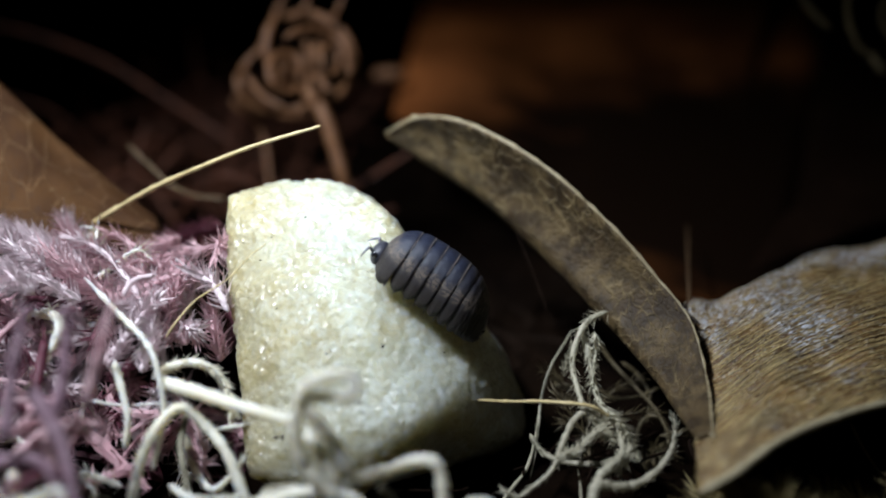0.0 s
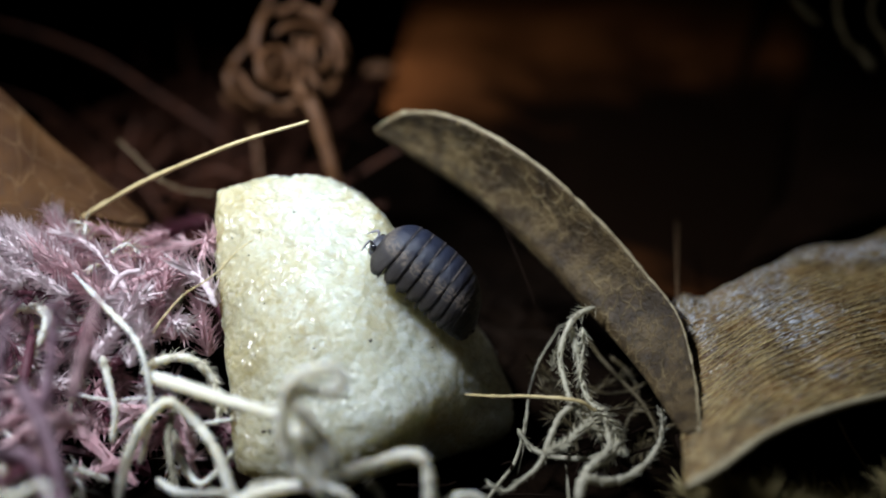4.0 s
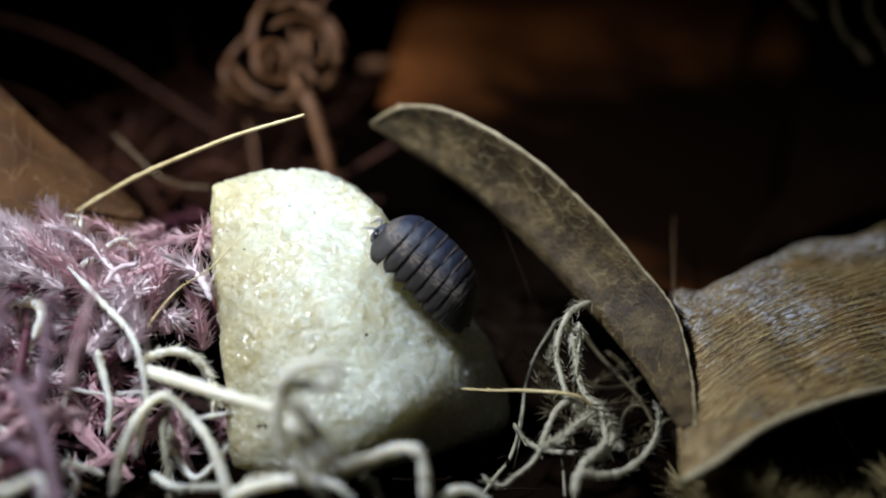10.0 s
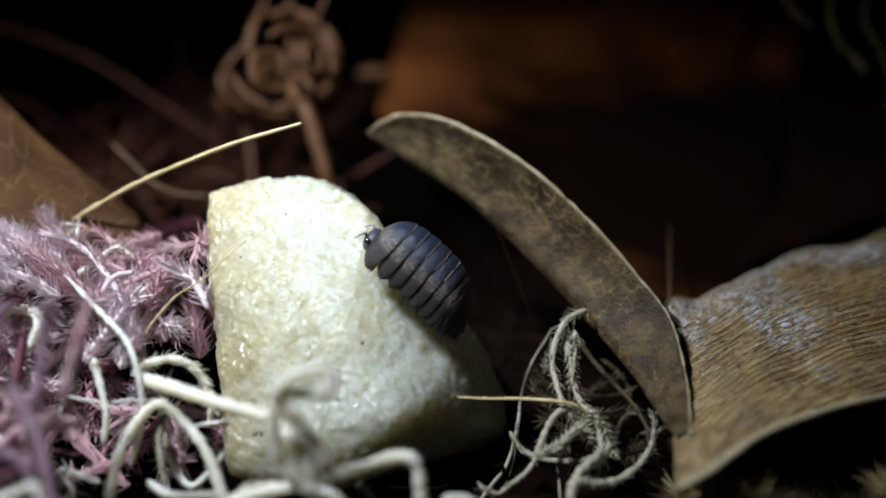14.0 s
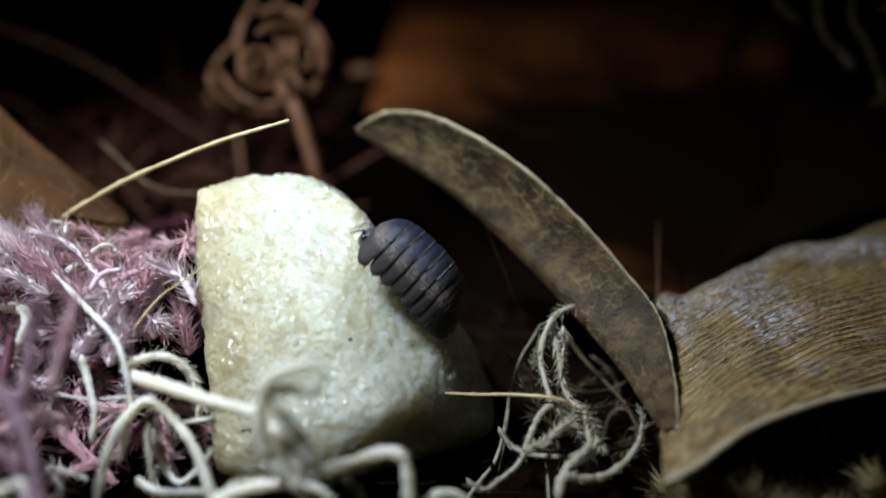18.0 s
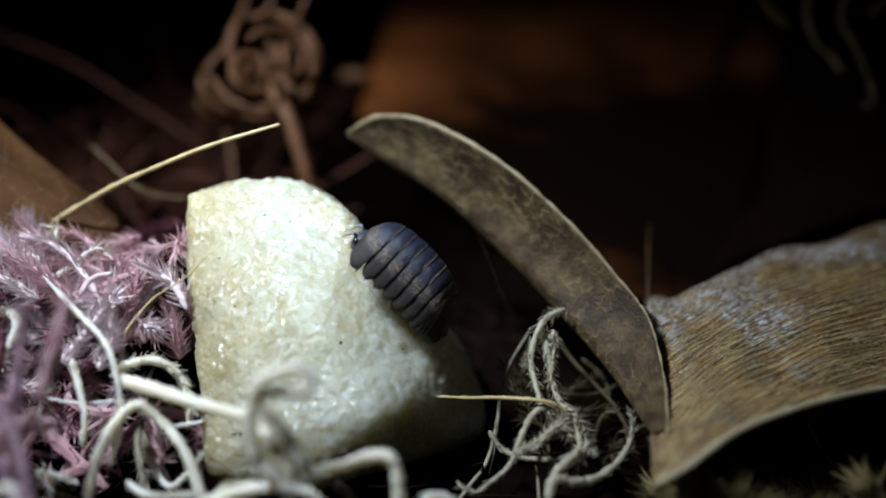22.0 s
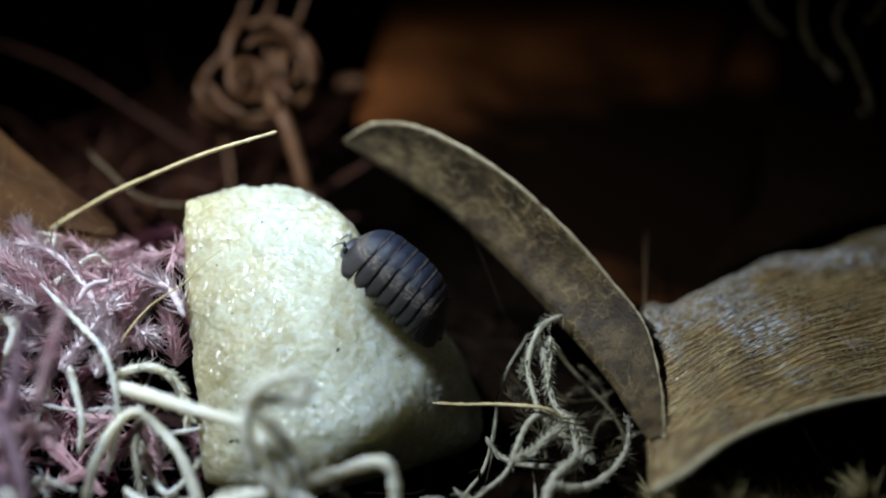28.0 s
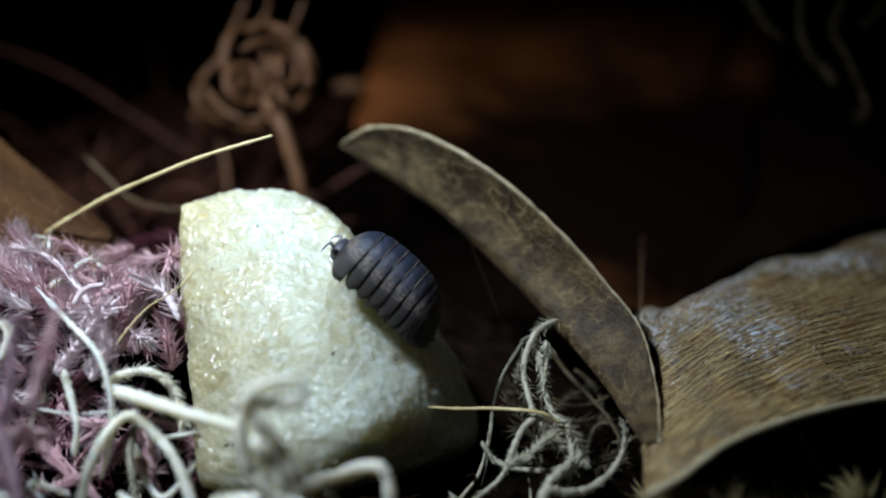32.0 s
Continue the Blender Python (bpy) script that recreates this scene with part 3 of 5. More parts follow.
# ---- the piece of potato ----
def potato():
    hull = [(-17.16, 90.07, 18.45), (-16.94, 86.20, 14.88), (-15.73, 80.31, 9.11), (-14.31, 74.10, 2.90), (-13.85, 86.86, 17.49), (-11.50, 79.11, 11.75), (-10.35, 73.91, 6.74), (-6.03, 79.64, 13.36), (-7.56, 72.59, 2.25), (-3.82, 74.06, 7.41),
            (-1.84, 74.50, 7.42), (-0.47, 75.69, 7.62), (-2.60, 75.33, 2.10), (6.27, 84.69, 3.34), (6.59, 82.58, 1.19),
            (3.79, 84.38, 9.26), (-4.08, 88.06, 17.52), (-6.19, 90.68, 18.37), (-8.46, 92.04, 19.12), (-13.67, 91.57, 19.30), (-16.11, 90.80, 18.83),
            (-18.41, 103.07, 12.01), (-7.55, 104.43, 12.57), (5.92, 95.40, 0.30), (-15.16, 86.93, -3.66), (5.60, 87.13, -3.22)]
    bm = bmesh.new()
    middle = sum((Vector(p) for p in hull), Vector()) / len(hull)
    for p in hull:
        bm.verts.new(Vector(p) + (Vector(p) - middle).normalized() * 0.12)
    bmesh.ops.convex_hull(bm, input=bm.verts)
    bmesh.ops.delete(bm, geom=[v for v in bm.verts if not v.link_faces], context="VERTS")
    for _ in range(8):
        long = [e for e in bm.edges if e.calc_length() > 0.24]
        if not long:
            break
        bmesh.ops.subdivide_edges(bm, edges=long, cuts=1)
        bmesh.ops.triangulate(bm, faces=[f for f in bm.faces if len(f.verts) > 3])
    for _ in range(40):
        bmesh.ops.smooth_vert(bm, verts=bm.verts, factor=0.6, use_axis_x=True, use_axis_y=True, use_axis_z=True)
    bm.normal_update()
    for v in bm.verts:
        p = v.co
        lumps = noise.noise(p * 0.55 + Vector((7, 0, 0)))
        d = 0.30 * noise.noise(p * 0.2) + 0.12 * lumps + 0.12 * noise.noise(p * 1.3) + 0.12 * noise.noise(p * 2.6) + 0.05 * noise.noise(p * 4.7)
        pit = noise.voronoi(p * 1.55 + Vector((0.3 * noise.noise(p * 2.0), 0, 0)))[0][0]
        d += 0.17 * (0.42 - pit) * (0.75 + 0.7 * noise.noise(p * 0.4 + Vector((0, 3, 0))))
        v.co = p + v.normal * d
    geo = Geo()
    bm.verts.ensure_lookup_table()
    geo.add([v.co[:] for v in bm.verts], [tuple(v.index for v in f.verts) for f in bm.faces])
    bm.free()
    base = thing("potato_piece", "moist pale yellow wedge of raw potato lying on soil", "food")
    part("flesh", geo, flesh, base)
    part("skin_scrap", ball(0.62, 0.5, 0.4, (-16.58, 90.60, 18.17), 3, 0.6), skin_mat, base, "ochre scrap of peel at the corner")
    part("skin_scrap", ball(0.35, 0.3, 0.5, (-5.88, 90.02, 16.69), 3, 0.5), skin_mat, base, "ochre scrap of peel at the corner")
    tree = BVHTree.FromPolygons([Vector(p) for p in geo.v], geo.f)
    rng = np.random.default_rng(4)
    for spot, size in (((-10.81, 87.16, 18.13), 0.17), ((-8.82, 86.94, 17.65), 0.08), ((-13.35, 85.58, 17.10), 0.09), ((-14.08, 83.92, 15.91), 0.13), ((-12.55, 80.58, 13.48), 0.10), ((-4.43, 78.55, 11.49), 0.18),
                       ((0.08, 78.27, 10.88), 0.13), ((-10.45, 78.64, 11.68), 0.08), ((-6.12, 75.95, 8.28), 0.13), ((-6.62, 73.50, 5.41), 0.09), ((-12.17, 73.94, 6.33), 0.24), ((-11.68, 73.97, 6.41), 0.2),
                       ((-12.52, 75.79, 7.94), 0.08), ((-11.36, 73.56, 5.52), 0.1), ((-7.69, 78.05, 10.43), 0.06), ((-2.97, 76.73, 9.96), 0.06), ((-13.12, 78.05, 10.43), 0.07)):
        way = Vector((0, 0.906, -0.423))
        hit, normal, _, _ = tree.ray_cast(Vector(spot) - way * 15, way)
        if hit is None:
            continue
        bm = bmesh.new()
        bmesh.ops.create_icosphere(bm, subdivisions=1, radius=1.0)
        turn = normal.to_track_quat("Z", "Y").to_matrix() @ Euler((0, 0, rng.uniform(0, 6))).to_matrix()
        sg = Geo().add([hit + turn @ Vector((v.co.x * size * rng.uniform(0.8, 1.4), v.co.y * size * rng.uniform(0.4, 0.8), v.co.z * size * 0.35)) for v in bm.verts],
                       [tuple(v.index for v in f.verts) for f in bm.faces])
        bm.free()
        part("speck", sg, speck_mat, base)
    return base


potato()


# ---- leaves ----
def sheet(fn, nu, nv, thick=0.25, uv=None):
    """A closed thin sheet over fn(u, v) with u, v in 0..1, thickened against its normal."""
    g = np.array([[fn(i / nu, j / nv) for i in range(nu + 1)] for j in range(nv + 1)])
    du, dv = np.gradient(g, axis=1), np.gradient(g, axis=0)
    n = np.cross(du, dv)
    n /= np.linalg.norm(n, axis=2)[:, :, None] + 1e-9
    top, bot = g.reshape(-1, 3), (g - n * thick).reshape(-1, 3)
    k, w = len(top), nu + 1
    faces = []
    for j in range(nv):
        for i in range(nu):
            a, b, c, d = j * w + i, j * w + i + 1, (j + 1) * w + i + 1, (j + 1) * w + i
            faces += [(a, b, c, d), (k + d, k + c, k + b, k + a)]
    ring = [i for i in range(nu)] + [j * w + nu for j in range(nv)] + [nv * w + i for i in range(nu, 0, -1)] + [j * w for j in range(nv, 0, -1)]
    for p, q in zip(ring, ring[1:] + ring[:1]):
        faces.append((q, p, k + p, k + q))
    geo = Geo().add(np.vstack([top, bot]), faces)
    if uv is not None:
        geo.uv = [uv(i / nu, j / nv) for j in range(nv + 1) for i in range(nu + 1)] * 2
    return geo, g


def curled_leaf():
    rim = [(-5.07, 101.28, 20.01), (-2.14, 99.96, 21.92), (2.18, 96.87, 22.38), (8.09, 92.62, 20.37), (13.33, 88.73, 16.76), (16.76, 86.08, 13.45), (19.11, 82.81, 11.17), (19.55, 77.35, 8.91), (18.86, 71.52, 8.24)]
    fold = [(-4.97, 101.19, 19.83), (-1.69, 100.23, 17.76), (3.22, 96.89, 15.34), (7.15, 92.56, 13.15), (10.85, 88.15, 10.79), (13.99, 83.94, 8.84), (16.06, 79.07, 7.87), (17.20, 74.51, 7.55), (17.90, 71.63, 7.78)]
    rim_l, fold_l = smooth_line(rim, 12), smooth_line(fold, 12)

    def fn(u, v):
        k = u * (len(rim_l) - 1)
        i = min(int(k), len(rim_l) - 2)
        a = rim_l[i] + (rim_l[i + 1] - rim_l[i]) * (k - i)
        b = fold_l[i] + (fold_l[i + 1] - fold_l[i]) * (k - i)
        w = np.linalg.norm(b - a)
        bulge = np.array((0.45, 0.85, -0.1)) * w * 0.10 * math.sin(math.pi * v)
        under = np.array((0.5, 0.8, -0.35)) * max(0, v - 0.86) * w * 0.9
        p = a + (b - a) * v + bulge + under
        return p + np.array((0, 0.3, 0.2)) * 0.25 * noise.noise(Vector(p) * 0.9)

    geo, _ = sheet(fn, 96, 22, 0.22, uv=lambda u, v: (u * 30, v * 5))
    base = thing("curled_leaf", "dry curled grey-brown leaf with a pale rim, arched over the soil", "leaf")
    part("blade", geo, curl_mat, base)
    for k, way in enumerate((((0.245, 0.03), (0.25, 0.25), (0.265, 0.40), (0.262, 0.62)), ((0.265, 0.40), (0.30, 0.46), (0.32, 0.62)), ((0.29, 0.12), (0.36, 0.20), (0.44, 0.22), (0.52, 0.30)),
                             ((0.30, 0.55), (0.36, 0.50), (0.40, 0.62), (0.46, 0.66)), ((0.36, 0.50), (0.37, 0.36), (0.42, 0.34), (0.43, 0.46), (0.47, 0.50)),
                             ((0.14, 0.30), (0.20, 0.42), (0.23, 0.60), (0.30, 0.66)), ((0.22, 0.10), (0.17, 0.22), (0.14, 0.30), (0.10, 0.5)), ((0.47, 0.50), (0.52, 0.62), (0.58, 0.64)))):
        crack = Geo()
        tube(crack, [fn(u, v) + np.array((-0.03, -0.06, 0.02)) for u, v in way], 0.07 if k < 3 else 0.045, 0.5, n=6, sides=5, rough=0.25, seed=k)
        part("crack", crack, speck_mat if k < 2 else rim_brown, base, "thin wrinkle in the blade")
    edge = Geo()
    tube(edge, rim, 0.15, 1.1, n=10, sides=7, rough=0.25, seed=3)
    part("rim", edge, dull_rim, base, "pale thickened leaf rim")


def broad_leaf():
    front = [(16.86, 65.74, 7.68), (19.28, 66.69, 8.53), (22.69, 68.86, 9.65), (26.75, 71.17, 9.86), (31.30, 73.34, 9.78), (37.85, 76.31, 9.06)]
    back = [(21.66, 97.65, 9.86), (25.33, 100.10, 10.39), (29.95, 102.72, 11.26), (35.40, 105.86, 12.09), (42.77, 109.56, 12.92), (51.46, 113.77, 13.67)]
    left_edge = [(16.86, 65.74, 7.68), (18.14, 74.59, 7.74), (19.11, 81.52, 8.40), (19.84, 86.53, 9.68), (20.55, 91.06, 9.93), (21.66, 97.65, 9.86)]
    f_l, b_l, l_l = smooth_line(front, 12), smooth_line(back, 12), smooth_line(left_edge, 12)

    def at(line, s):
        k = s * (len(line) - 1)
        i = min(int(k), len(line) - 2)
        return line[i] + (line[i + 1] - line[i]) * (k - i)

    def count(u, v):
        return v * 46 - 6 * u + 0.16 * noise.noise(Vector((u * 4, v * 9, 0)))

    def fn(u, v):
        p = at(f_l, u) * (1 - v) + at(b_l, u) * v
        p = p + (at(l_l, v) - (at(f_l, 0) * (1 - v) + at(b_l, 0) * v)) * (1 - u)
        p = p - np.array((0, 0, 8.0)) * max(0.0, (v - 0.58 - 0.10 * noise.noise(Vector((u * 7, 1.5, 0)))) / 0.40) ** 2
        w = count(u, v)
        rib = (0.075 + 0.06 * noise.noise(Vector((u * 3, round(w) * 1.7, 4)))) * math.exp(-((w - round(w)) / 0.13) ** 2)
        return p + np.array((0, -0.2, 1)) * (rib + 0.35 * noise.noise(Vector((u * 6, v * 6, 2))) + 0.14 * noise.noise(Vector((u * 34, v * 40, 5))) + 0.08 * noise.noise(Vector((u * 70, v * 80, 9))))

    geo, _ = sheet(fn, 70, 560, 0.3, uv=lambda u, v: (u * 22, 1.2 * count(u, v)))
    base = thing("broad_leaf", "dry brown broad leaf with raised parallel veins and a whitish bloom", "leaf")
    part("blade", geo, broad_mat, base)
    edge = Geo()
    tube(edge, front, 0.32, 1.0, n=8, rough=0.08, seed=5)
    part("rim", edge, rim_mat, base, "pale thickened leaf rim")
    rib = Geo()
    tube(rib, [(19.78, 85.97, 9.67), (21.00, 93.05, 9.47), (22.00, 99.00, 9.60), (22.92, 104.24, 9.79)], 0.17, 0.3, n=8, rough=0.05, seed=6)
    thorn = Geo()
    tube(thorn, [(18.91, 85.84, 10.56), (19.58, 84.99, 10.40), (20.23, 84.50, 10.06)], 0.26, 0.3, n=4, rough=0.1, seed=4)
    part("thorn", thorn, speck_mat, base, "short dark thorn on the midrib")
    part("midrib", rib, rib_dark, base, "pale stiff midrib")

    near = [(29.06, 93.12, 3.85), (16.28, 99.64, 7.03), (11.73, 107.09, 8.82), (6.05, 114.76, 11.06), (-0.24, 122.05, 12.50), (-5.72, 130.43, 11.53)]
    far = [(56.00, 177.85, 17.34), (26.41, 181.53, 19.39), (16.56, 183.55, 18.98), (6.49, 185.93, 19.35), (-1.21, 186.86, 16.60)]
    n_l, g_l = smooth_line(near, 12), smooth_line(far, 12)

    def left(u, v):
        p = at(n_l, u) * (1 - v) + at(g_l, u) * v
        return p + np.array((0, -0.6, 0.8)) * (-2.5 * math.sin(math.pi * u) * math.sin(math.pi * v) + 0.8 * noise.noise(Vector((u * 4, v * 5, 8))))

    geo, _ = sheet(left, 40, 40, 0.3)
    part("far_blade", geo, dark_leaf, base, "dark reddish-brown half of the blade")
    tip_l = smooth_line([(49.00, 177.85, 19.94), (52.00, 178.79, 20.0), (56.00, 179.66, 20.0), (60.00, 180.53, 19.59), (64.00, 179.82, 18.08)], 12)

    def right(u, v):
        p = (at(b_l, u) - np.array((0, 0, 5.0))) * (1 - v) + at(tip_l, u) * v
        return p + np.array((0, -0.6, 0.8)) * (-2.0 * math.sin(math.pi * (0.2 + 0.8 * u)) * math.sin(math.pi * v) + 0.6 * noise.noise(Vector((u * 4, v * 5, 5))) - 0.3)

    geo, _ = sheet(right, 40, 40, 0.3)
    part("far_blade", geo, black_leaf, base, "blackish half of the blade, its shade put into the colour")


def brown_side_leaf():
    top = [(-54.28, 112.52, 32.28), (-42.71, 106.12, 25.67), (-37.45, 102.45, 22.53), (-33.66, 100.08, 19.81), (-28.96, 97.61, 16.88), (-24.09, 95.13, 13.93)]
    low = [(-47.50, 87.68, 12.15), (-38.40, 87.68, 12.15), (-33.85, 87.68, 12.15), (-30.82, 88.32, 12.34), (-27.30, 88.97, 12.54), (-23.16, 91.56, 13.36)]
    t_l, l_l = smooth_line(top, 12), smooth_line(low, 12)

    def fn(u, v):
        k = u * (len(t_l) - 1)
        i = min(int(k), len(t_l) - 2)
        p = t_l[i] + (l_l[i] - t_l[i]) * v
        vein = abs(math.sin(9 * u + 5 * v))
        return p + np.array((0.2, -0.8, 0.4)) * (1.1 * math.sin(math.pi * v) - 0.12 * (vein < 0.08) + 0.5 * noise.noise(Vector((u * 5, v * 4, 3))))

    geo, _ = sheet(fn, 60, 50, 0.25, uv=lambda u, v: (u * 24, v * 16))
    base = thing("brown_leaf", "dry plain brown leaf leaning behind the moss", "leaf")
    part("blade", geo, brown_leaf, base)
    lift = np.array((0.02, -0.1, 0.05))
    for k, way in enumerate((((0.42, 0.02), (0.50, 0.10), (0.58, 0.15), (0.66, 0.17), (0.76, 0.20)), ((0.38, 0.16), (0.46, 0.17), (0.52, 0.13)),
                             ((0.36, 0.30), (0.46, 0.30), (0.55, 0.22), (0.60, 0.16)), ((0.40, 0.48), (0.52, 0.46), (0.62, 0.36), (0.70, 0.22)))):
        vein = Geo()
        tube(vein, [fn(u, v) + lift for u, v in way], 0.12, 0.5, n=6, sides=6, rough=0.1, seed=k)
        part("vein", vein, rim_brown, base, "slightly paler leaf vein")


curled_leaf()
broad_leaf()
brown_side_leaf()


# ---- the woodlouse ----
def woodlouse():
    base = thing("woodlouse", "slate-grey pill woodlouse climbing on the potato", "woodlouse")
    # local space: head towards +x, back towards +z
    stations = [4.5, 2.95, 1.75, 0.55, -0.65, -1.8, -2.85, -3.75, -4.15, -4.5, -4.82, -5.1, -5.4, -6.0]

    def girth(x):
        q = min(max((x + 6.15) / 10.9, 0.0), 1.0)
        return (1 - abs(2 * q - 1) ** (5.0 if q > 0.5 else 3.3)) ** 0.5 * 0.92 + 0.08

    for k in range(len(stations) - 1):
        x0, x1 = stations[k], stations[k + 1]
        big = k < 7
        over = 0.34 if big else 0.12
        rows, cols = 11, 36
        grid = []
        for r in range(rows):
            q = r / (rows - 1)
            x = x0 + (x1 - over - x0) * q
            g = girth(x) * (0.93 + 0.072 * math.sin(math.pi * min(1.0, q * 1.12) * 0.62))
            xm = 0.5 * (x0 + x1 - over)
            line = []
            for c in range(cols + 1):
                th = math.pi * c / cols
                yy, zz = math.cos(th), max(0.0, math.sin(th))
                skirt = max(0.0, 1 - zz / 0.5) ** 0.8
                lobe = math.sin(math.pi * (0.12 + 0.76 * q)) if big else 0.7
                y = 2.8 * g * math.copysign(abs(yy) ** 0.8, yy) * (1 + 0.05 * skirt)
                z = 3.7 * g * zz ** 0.78 - 0.8 * skirt * g * lobe
                if k == 0:
                    z -= 0.3 * skirt * q
                xx = xm + (x - xm) * (1 - (0.16 if big else 0.05) * skirt) - (0.18 * skirt if k else -0.08 * skirt * (1 - q))
                z -= (0.6 if xx > 0 else 1.0) * (xx / 5.4) ** 2 - 0.25
                pt = Vector((xx, y, z))
                line.append(tuple(pt * (1 + 0.012 * noise.noise(pt * 3.1))))
            grid.append(line)
        w = cols + 1
        verts = [p for line in grid for p in line]
        inner = [(x, y * 0.94, z * 0.94 - 0.05) for x, y, z in verts]
        m, faces = len(verts), []
        for r in range(rows - 1):
            for c in range(cols):
                a, b, d, e = r * w + c, r * w + c + 1, (r + 1) * w + c + 1, (r + 1) * w + c
                faces += [(a, e, d, b), (m + a, m + b, m + d, m + e)]
        ring = [c for c in range(cols)] + [r * w + cols for r in range(rows - 1)] + [(rows - 1) * w + c for c in range(cols, 0, -1)] + [r * w for r in range(rows - 1, 0, -1)]
        for p, q in zip(ring, ring[1:] + ring[:1]):
            faces.append((p, q, m + q, m + p))
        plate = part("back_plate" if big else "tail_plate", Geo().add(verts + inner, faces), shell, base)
        if k < 5:
            rim = Geo()
            tube(rim, [(x - 0.015, y, z) for x, y, z in grid[-1][9:-9:2]], 0.03, 1.0, n=2, sides=5, rough=0.05, seed=k)
            part("plate_rim", rim, shell_rim, plate, "paler hind rim")
    belly = Geo()
    tube(belly, [(4.0, 0, 0.3), (2, 0, 0.9), (0, 0, 1.0), (-3, 0, 0.6), (-5.6, 0, -0.5)], 1.0, 0.6, n=4, sides=12, flat=1.9, rough=0)
    part("belly", belly, limb_mat, base)
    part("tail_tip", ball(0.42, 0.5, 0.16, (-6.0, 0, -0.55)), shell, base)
    for s in (1, -1):
        part("tail_spike", ball(0.4, 0.22, 0.14, (-5.9, s * 0.75, -0.6)), limb_mat, base)
    head = part("head", ball(0.75, 1.35, 1.05, (0, 0, 0), 4, 0.05), head_mat, base)
    head.location = Vector((4.5, 0, 0.1)) * MM
    feelers = []
    for s in (1, -1):
        part("eye", ball(0.33, 0.22, 0.36, (0.25, s * 1.2, 0.2), 3), eye_mat, head, "black compound eye")
        feeler = Geo()
        tube(feeler, [(0, 0, 0), (0.42, s * 0.28, 0.36), (0.85, s * 0.42, 0.5)], 0.20, 0.9, n=4, sides=8, rough=0.06, seed=8)
        tube(feeler, [(0.82, s * 0.42, 0.52), (1.05, s * 0.55, 0.1), (1.22, s * 0.62, -0.42)], 0.18, 0.85, n=4, sides=8, rough=0.06, seed=9)
        tube(feeler, [(1.22, s * 0.62, -0.40), (1.28, s * 0.62, -0.75), (1.3, s * 0.6, -1.0)], 0.13, 0.4, n=3, sides=8, rough=0.06, seed=10)
        ob = part("antenna", feeler, limb_mat, head, "short elbowed antenna")
        ob.location = Vector((0.55, s * 0.62, 0.1)) * MM
        ob.data.transform(Matrix.Diagonal((0.52, 0.85, 0.78, 1.0)))
        feelers.append(ob)
    for s in (1, -1):
        for k in range(7):
            x = 3.1 - k * 1.0
            leg = Geo()
            tube(leg, [(x, s * 1.1, 0.5), (x + 0.15, s * 1.9, 0.1), (x - 0.1, s * 2.3, -0.4), (x - 0.25, s * 2.45, -1.0)], 0.17, 0.4, n=3, sides=6, rough=0.08, seed=k)
            part("leg", leg, limb_mat, base)
    for ob in base.children_recursive:
        ob.data.transform(Matrix.Diagonal((0.9, 0.84, 0.9, 1.0)))
        ob.location = Vector((ob.location.x * 0.9, ob.location.y * 0.84, ob.location.z * 0.9))
    return base, head, feelers


bug, bug_head, bug_feelers = woodlouse()


def bug_pose(at, forward, up):
    f = Vector(forward).normalized()
    u = Vector(up)
    u = (u - f * u.dot(f)).normalized()
    m = Matrix((f, u.cross(f), u)).transposed().to_4x4()
    m.translation = Vector(at) * MM
    return m


# ---- strands of moss and other threads ----
def strand(name, label, category, pts, radius, material, leaves=0, length=0.9, width=0.3, spread=0.7, tip=0.45, group="", leaf_material=None, seed=0, first=0.0, flat=1.0, clump=0.0):
    base = thing(name, label, category, group)
    geo = Geo()
    got = tube(geo, pts, radius, tip, n=10, rough=0.11, flat=flat, seed=seed)
    part("stem", geo, material, base)
    if leaves:
        lg = Geo()
        leafy(lg, *got, leaves, length, width, spread, seed, first=first, clump=clump)
        part("leafy_sheath", lg, leaf_material or material, base, smooth=False)
    return base


